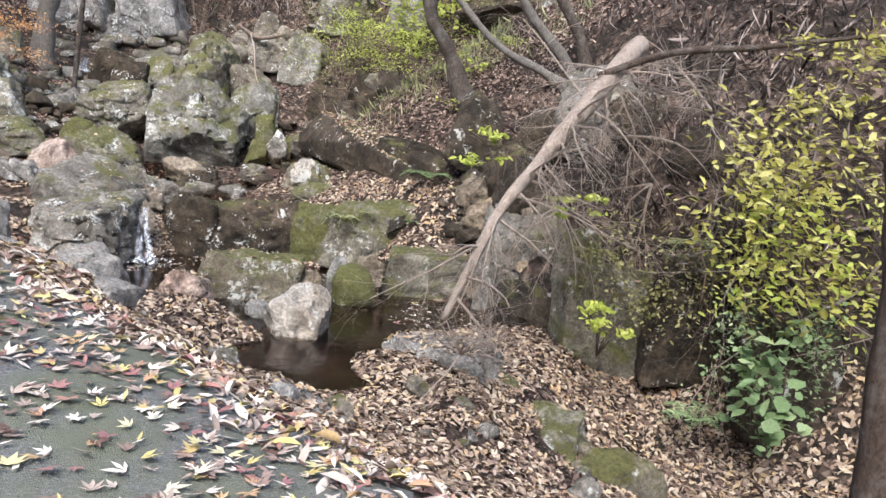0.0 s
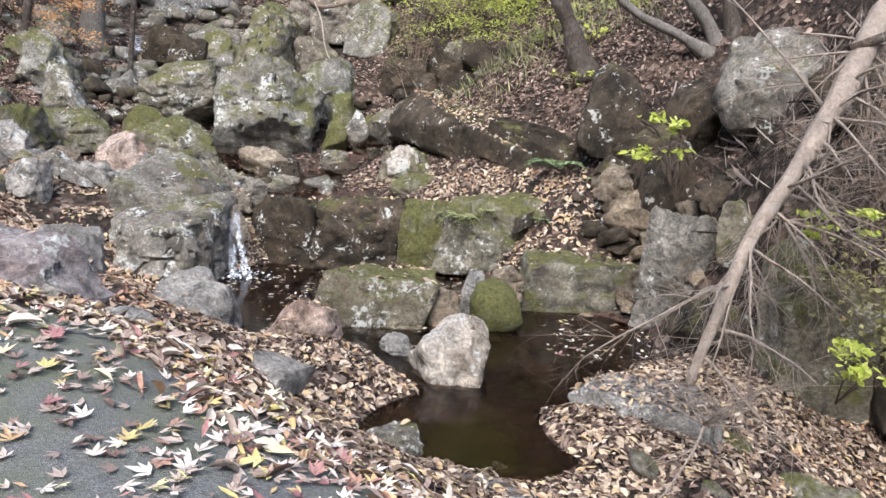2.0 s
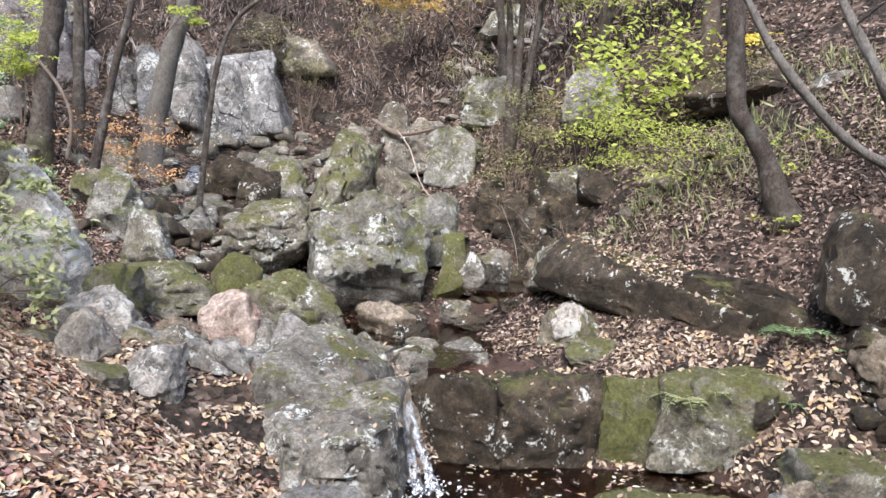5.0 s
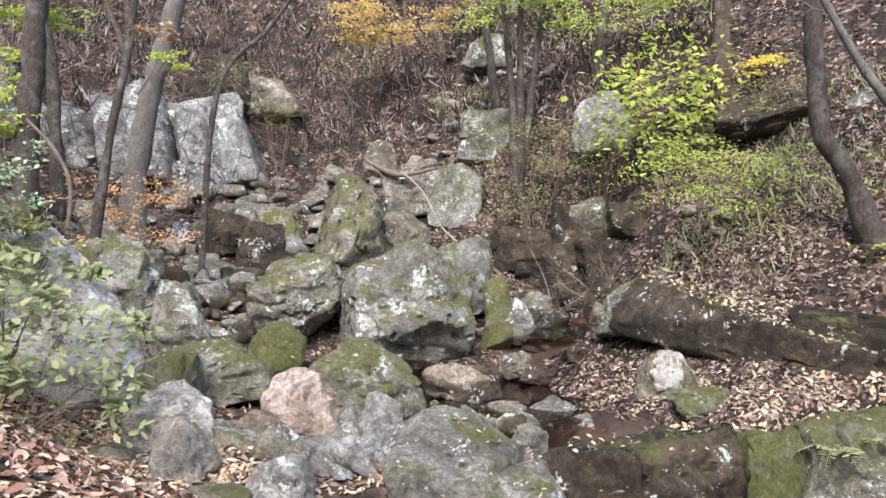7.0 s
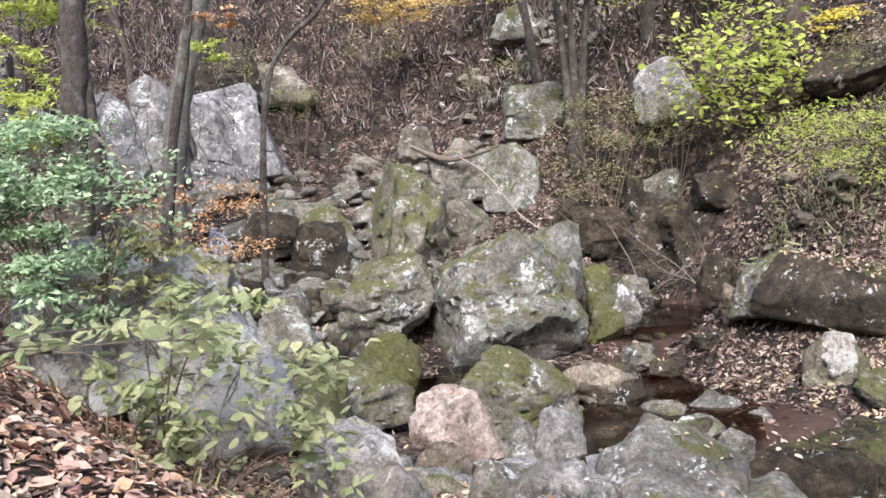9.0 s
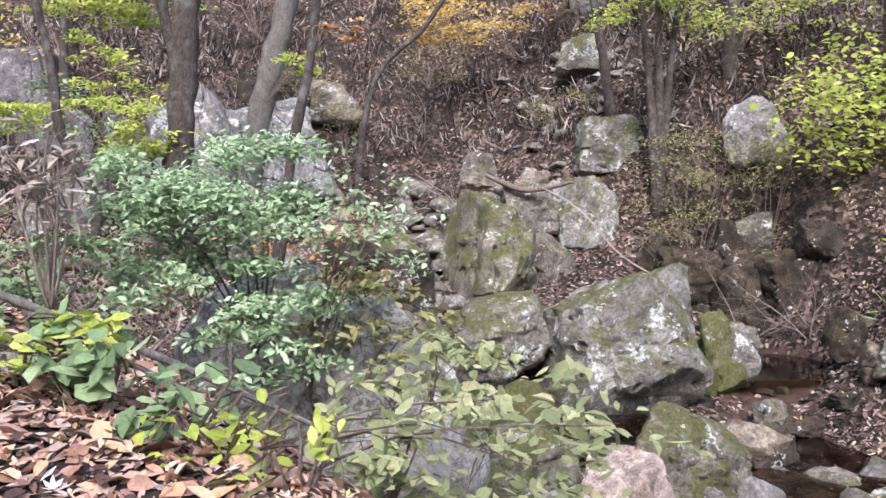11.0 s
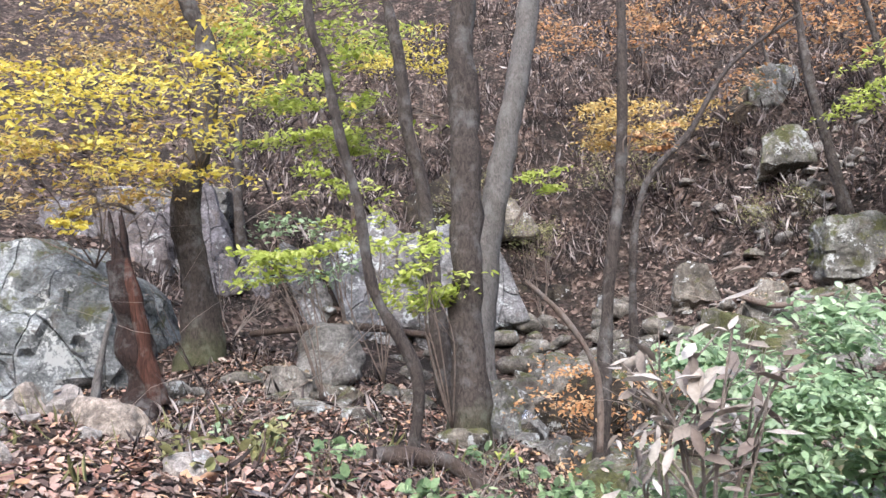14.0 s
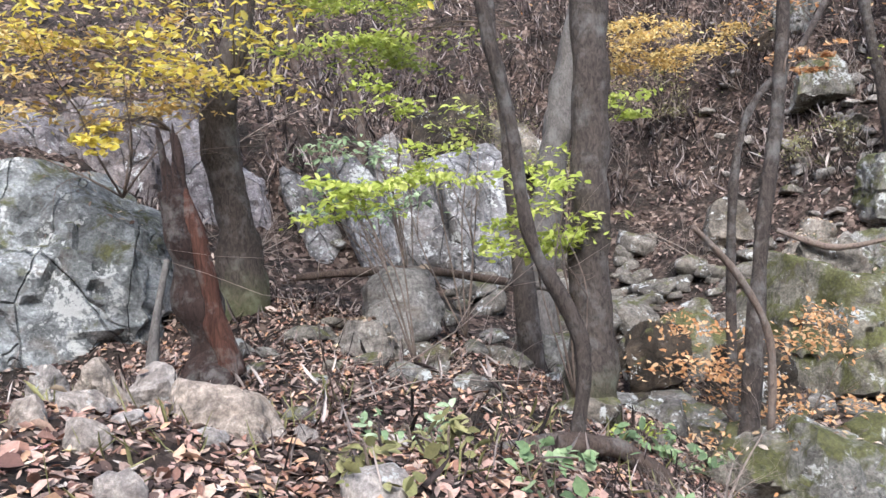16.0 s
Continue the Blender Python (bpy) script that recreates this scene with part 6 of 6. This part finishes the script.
def brush(name, label, box, count, length, material, seed, keep=None, sway=0.5):
    """Dry stalks and hanging dead leaves standing on the slope."""
    g = np.random.default_rng(seed)
    x, y = g.uniform(box[0], box[1], count), g.uniform(box[2], box[3], count)
    z = ground(x, y)
    if keep is not None:
        ok = keep(x, y, z)
        x, y, z = x[ok], y[ok], z[ok]
    n = len(x)
    s = g.uniform(length[0], length[1], n)
    way = g.normal(0, sway, (n, 3)) + (0, 0, 0.8)
    way /= np.linalg.norm(way, axis=1)[:, None]
    pos = np.stack([x, y, z], 1) + way * s[:, None] * 0.45
    nrm = np.cross(way, g.normal(size=(n, 3)))
    return tagged(new(name, leaf_mesh(name, pos, nrm, s, material, seed, 0.045, 0.1, way * 3)), label, "undergrowth", kind="stuff")


brush("undergrowth", "dry brown brush on the hillside", (-14, 4, 18, 31), 60000, (0.12, 0.45), BRUSH, 61, lambda x, y, z: (z > 4.2) & (_p2(x * 0.7, y * 0.7) > -0.25))
brush("undergrowth", "dry stalks on the steep bank", (0.6, 6, 6.4, 12), 2600, (0.1, 0.35), BRUSH, 62, lambda x, y, z: z > 0.2, 0.9)
brush("undergrowth", "thin dry stalks on the leaf slope", (-15, -9.5, 12, 18.5), 2500, (0.08, 0.28), BRUSH, 63, lambda x, y, z: path_side(x, y) > 2.2, 0.8)


# ---- low plants ----
def fern(label, at, fronds, length, material, seed, sag=0.35):
    """A fern: arching fronds with rows of leaflets."""
    rng = random.Random(seed)
    base = Vector((at[0], at[1], float(ground(at[0], at[1])[0]) if len(at) < 3 else at[2]))
    root = new("fern")
    root.location = base
    for k in range(fronds):
        a = 6.283 * k / fronds + rng.uniform(-0.4, 0.4)
        out = Vector((math.cos(a), math.sin(a), 0))
        l = length * rng.uniform(0.7, 1.1)
        line = [out * l * t + Vector((0, 0, l * (0.75 * t - (0.4 + sag) * t * t))) for t in (0, 0.25, 0.5, 0.75, 1.0)]
        v, f = tube(line, [0.005, 0.004, 0.004, 0.003, 0.002], 4, k, 0.0, 3)
        frond = part("frond", mesh_of("frond", v, f, material), root)
        pos, head, size = [], [], []
        for i in range(2, 18):
            t = i / 18
            c = Vector((out * l * t + Vector((0, 0, l * (0.75 * t - (0.4 + sag) * t * t)))))
            w = l * 0.26 * math.sin(math.pi * min(1.0, t * 0.85 + 0.12))
            for s in (-1, 1):
                d = out.cross(Vector((0, 0, 1))) * s + out * 0.35
                pos.append((c + d * w * 0.5)[:])
                head.append((d * 6)[:])
                size.append(w)
        n = np.random.default_rng(seed + k).normal(0, 0.15, (len(pos), 3)) + (0, 0, 1)
        tagged(part("blade", leaf_mesh("blade", np.array(pos), n, np.array(size), material, seed + k, 0.28, 0.1, np.array(head)), frond), kind="stuff")
    return tagged(root, label, "fern")


fern("green fern beside the dark slab", (-0.15, 10.65, 0.85), 8, 0.42, GREEN, 401)
fern("small green fern under the bank", (0.35, 10.45, 0.72), 6, 0.26, GREEN, 402)
fern("yellow-green fern on the mossy ledge", (-1.25, 10.45, 0.2), 7, 0.34, PALE_GREEN, 403, 0.6)
fern("small yellow-green fern on the ledge", (-0.95, 10.5, 0.28), 6, 0.26, PALE_GREEN, 404, 0.5)
fern("green fern at the foot of the bank", (2.4, 6.3, -0.75), 7, 0.4, GREEN, 405)
fern("green fern on the leaf slope", (-9.1, 13.7), 7, 0.36, GREEN, 406)

for _k, (_x, _y, _s, _m) in enumerate([(-10.9, 10.6, 0.09, GREEN), (-10.4, 11.2, 0.1, GREEN), (-11.3, 10.9, 0.08, GREEN), (-10.75, 12.6, 0.11, GREEN), (-11.5, 13.1, 0.08, OLIVE), (-9.4, 13.7, 0.08, LIME), (-9.0, 14.1, 0.08, GREEN), (-11.9, 12.8, 0.08, OLIVE), (-9.7, 9.5, 0.09, LIME), (-9.25, 9.0, 0.1, GREEN), (-8.85, 8.7, 0.06, LIME), (-8.5, 14.3, 0.09, GREEN), (-9.1, 8.9, 0.06, LIME), (-9.9, 9.4, 0.1, GREEN), (-10.15, 9.6, 0.13, GREEN), (-9.75, 9.2, 0.06, LIME), (-10.4, 9.9, 0.11, GREEN), (-9.5, 9.1, 0.12, GREEN), (-11.1, 12.8, 0.08, GREEN), (-11.6, 13.4, 0.07, TEAL), (-10.0, 14.3, 0.09, GREEN), (-9.5, 14.5, 0.1, GREEN), (-9.8, 14.6, 0.07, LIME), (-10.0, 11.6, 0.1, GREEN), (-9.6, 12.4, 0.09, GREEN), (0.1, 11.9, 0.08, LIME), (-0.9, 12.9, 0.06, PALE_GREEN), (0.4, 12.5, 0.08, LIME)]):
    shrub("weed", "low broad-leaved plant among dry leaves", (_x, _y, float(ground(_x, _y)[0]) + 0.12), (0.24, 0.2, 0.1), 46, _s, _m, 420 + _k, None, 2, stems=4, slim=0.65, flat=0.4)


def bare_shrub(label, at, stems, length, radius, bark, seed, way=(0, -0.3, 0.8), droop=0.08, depth=2, spread=0.8):
    """A leafless tangle of twigs."""
    rng = random.Random(seed)
    base = Vector(at) if len(at) > 2 else Vector((at[0], at[1], float(ground(at[0], at[1])[0]) - 0.05))
    root = new("bare_shrub")
    root.location = base
    for k in range(stems):
        got, _ = twigs((0, 0, 0), (way[0] + rng.gauss(0, 0.6), way[1] + rng.gauss(0, 0.5), way[2] + rng.gauss(0, 0.4)), length * rng.uniform(0.6, 1.2), radius, rng, depth, droop, spread)
        v, f = joined(got)
        part("stem", mesh_of("stem", v, f, bark), root)
    return tagged(root, label, "shrub")


bare_shrub("tangle of bare pale twigs on the bank", (1.7, 7.7, 1.6), 3, 1.5, 0.018, TWIG, 501, (0.1, -0.5, 0.5), 0.12)
bare_shrub("tangle of bare pale twigs on the bank", (2.6, 7.5, 1.9), 4, 1.5, 0.018, TWIG, 502, (0.0, -0.5, 0.5), 0.14)
bare_shrub("tangle of bare brown twigs on the bank", (3.4, 7.1, 1.7), 4, 1.4, 0.018, BARK_DARK, 503, (-0.2, -0.4, 0.5), 0.14)
bare_shrub("hanging roots and twigs under the bank", (2.0, 7.2, 1.2), 4, 1.1, 0.012, TWIG_BROWN, 504, (0.0, -0.5, -0.5), 0.15)
bare_shrub("hanging roots and twigs under the bank", (1.2, 7.3, 0.9), 6, 0.9, 0.012, TWIG, 505, (0.0, -0.5, -0.4), 0.15)
bare_shrub("hanging roots under the leaning stems", (1.6, 10.9, 1.9), 6, 0.9, 0.01, BARK_DARK, 506, (-0.3, -0.5, -0.4), 0.12)
bare_shrub("bare twiggy shrub on the slope", (-2.3, 16.2), 6, 1.3, 0.01, TWIG, 507, (0, -0.1, 0.9), 0.02)
bare_shrub("bare twiggy shrub on the slope", (-1.6, 15.6), 5, 1.2, 0.01, TWIG, 508, (0, -0.1, 0.9), 0.02)
bare_shrub("bare twiggy shrub on the slope", (-3.4, 19.2), 5, 1.2, 0.01, TWIG_BROWN, 509, (0, -0.1, 0.9), 0.02)
bare_shrub("bare twigs among yellow leaves", (-13.3, 16.0, 4.3), 5, 1.4, 0.01, TWIG_BROWN, 510, (0.1, -0.2, 0.7), 0.02)
bare_shrub("dead bleached twigs beside the green bush", (-9.9, 12.2), 6, 0.7, 0.014, TWIG, 511, (0.2, -0.1, 0.6), 0.02)
bare_shrub("thin dry canes on the leaf slope", (-11.9, 14.4), 3, 1.5, 0.008, TWIG, 512, (0.5, 0.0, 0.8), 0.0, 1)
for _k in range(14):
    _g = random.Random(540 + _k)
    bare_shrub("bare twiggy shrub on the hillside", (_g.uniform(-13, 3), _g.uniform(20, 27)), 4, _g.uniform(0.9, 1.6), 0.012, _g.choice((TWIG_BROWN, TWIG)), 560 + _k, (0, -0.2, 0.9), 0.02, 2)
dead_wood("stick", "pale dead branch lying among the boulders", [([(-4.6, 18.0, 3.3), (-4.3, 17.2, 2.9), (-4.0, 16.4, 2.2), (-3.4, 15.6, 1.7)], [0.016, 0.014, 0.012, 0.008])], TWIG, "branch")
dead_wood("stick", "dead branch on the rocks upstream", [([(-5.2, 19.2, 3.6), (-4.6, 18.8, 3.3), (-3.9, 18.4, 3.4)], [0.04, 0.045, 0.03])], TWIG_BROWN, "branch")
dead_wood("stick", "weathered branch beside the green bush", [([(-10.5, 9.95, 2.72), (-9.9, 9.8, 2.47), (-9.3, 9.65, 2.2), (-8.7, 9.5, 1.9)], [0.02, 0.018, 0.016, 0.01]), ([(-9.9, 9.72, 2.45), (-9.3, 9.6, 2.12), (-8.8, 9.45, 1.84)], [0.014, 0.012, 0.008])], BARK_PALE, "branch")
dead_wood("stick", "crooked dead sapling by the stream", [([(-9.05, 14.2, 2.3), (-9.0, 14.2, 2.9), (-9.2, 14.2, 3.35), (-9.5, 14.2, 3.7)], [0.03, 0.028, 0.025, 0.02])], TWIG_BROWN, "branch")
dead_wood("stick", "dark side branch over the bank", [([(1.3, 6.85, 2.1), (1.9, 6.75, 2.35), (2.6, 6.6, 2.45), (3.4, 6.4, 2.6)], [0.035, 0.03, 0.025, 0.018])], BARK_DARK, "branch")
bare_shrub("hanging roots over the dark hollow", (0.9, 9.4, 1.3), 6, 0.9, 0.012, BARK_DARK, 521, (-0.1, -0.5, -0.4), 0.15)
bare_shrub("hanging roots over the rock face", (2.5, 7.0, 1.1), 7, 1.1, 0.012, TWIG_BROWN, 522, (0.0, -0.5, -0.3), 0.18)
bare_shrub("dry twigs at the foot of the fallen branch", (0.3, 5.75, -0.2), 9, 0.6, 0.01, TWIG, 523, (0.1, -0.3, 0.6), 0.02)
bare_shrub("bleached dead twigs on the slope", (-10.4, 12.9), 8, 0.6, 0.014, TWIG, 524, (0.2, -0.1, 0.6), 0.05)
brush("undergrowth", "dry grass hanging over the bank", (0.9, 4.4, 6.9, 9.2), 1300, (0.12, 0.4), BRUSH, 64, lambda x, y, z: z > 0.4, 0.7)
litter("fallen_leaves", 16000, (-2.6, 3.2, 11.5, 16.0), (0.05, 0.09), LITTER_DARK, 22, lambda x, y, z, r: (z > 0.9) & (_p1(x, y) > -0.8), "dark brown dry leaves behind the slab")
litter("fallen_leaves", 24000, (-15, -4.5, 3.5, 14.0), (0.03, 0.07), LITTER_RUST, 23, lambda x, y, z, r: (path_side(x, y) > 0.15) & (path_side(x, y) < 3.6), "red-brown dry leaves beside the path", 0.45)
brush("grass", "tufts of fine pale green grass on the slope", (-2.2, 2.2, 12.3, 15.0), 2200, (0.1, 0.3), PALE_GREEN, 65, lambda x, y, z: (z > 1.2) & (_p2(x, y) > -0.3), 0.5)
brush("grass", "thin green and dry grass beside the path", (-13.5, -7.5, 8.5, 14.5), 2600, (0.08, 0.25), OLIVE, 66, lambda x, y, z: (path_side(x, y) > 1.2) & (_p2(x, y) > 0.1), 0.7)
shrub("ivy", "small dull green ivy leaves on the rock face", (2.0, 6.9, 0.35), (0.8, 0.2, 0.55), 900, 0.05, OLIVE, 67, (2.0, 7.4, 0.6), 6, stems=8, flat=0.6)
shrub("ivy", "small green ivy leaves on the rock face", (2.9, 6.2, 0.0), (0.6, 0.2, 0.5), 600, 0.055, GREEN, 68, (2.9, 6.7, 0.3), 5, stems=6, flat=0.6)
fern("drooping fern on the rock face", (1.5, 7.1, 0.5), 6, 0.35, OLIVE, 411, 0.7)
fern("drooping fern on the rock face", (2.3, 6.8, 0.7), 6, 0.35, PALE_GREEN, 412, 0.7)
fern("small fern on the mossy ledge", (-0.3, 10.3, 0.25), 6, 0.24, GREEN, 413, 0.5)
for _k, (_x, _y, _z, _r) in enumerate([(-5.5, 22.3, 6.2, 0.8), (-8.2, 23.0, 6.0, 0.9), (-1.2, 17.0, 3.6, 0.6), (-3.2, 20.8, 5.0, 0.7), (0.9, 15.0, 4.3, 0.7), (-7.2, 22.4, 5.0, 0.6)]):
    shrub("shrub", "dry olive-brown shrub on the hillside", (_x, _y, _z), (_r, 0.5, 0.45 * _r + 0.1), 800, 0.055, OLIVE, 440 + _k, None, 5, stems=8, slim=0.4, flat=0.3)
litter("fallen_leaves", 24000, (-12.5, -7.0, 7.0, 12.0), (0.025, 0.07), LITTER_RUST, 24, lambda x, y, z, r: path_side(x, y) > 0.6, "rust and tan dry leaves beside the path", 0.5)
litter("fallen_leaves", 5200, (-14.0, -6.5, 6.5, 13.5), (0.07, 0.13), LITTER_RUST, 32, lambda x, y, z, r: (path_side(x, y) > 0.7) & (path_side(x, y) < 4.0), "large curled tan and rust leaves beside the path", 0.5, 0.7)
litter("fallen_leaves", 12000, (-7.5, -3.0, 5.0, 9.5), (0.03, 0.085), LITTER_RUST, 25, lambda x, y, z, r: path_side(x, y) > 1.0, "rust and tan dry leaves beside the path", 0.5)
litter("fallen_leaves", 7000, (-26, 10, -12, 9), (0.05, 0.11), LITTER_DARK, 26, lambda x, y, z, r: path_side(x, y) < -1.7, "brown dry leaves on the uphill side")
shrub("maple_bough", "orange-brown maple foliage under the yellow", (-13.5, 16.2, 5.3), (1.0, 0.6, 0.5), 1300, 0.075, AMBER, 69, (-12.6, 16.9, 5.2), 5, stems=4)
bare_shrub("arching bare pale twigs over the bank", (3.1, 7.3), 5, 2.0, 0.016, TWIG, 525, (-0.2, -0.7, 0.6), 0.1)
bare_shrub("arching bare pale twigs over the bank", (3.9, 6.8), 5, 1.9, 0.016, TWIG, 526, (-0.3, -0.6, 0.7), 0.1)
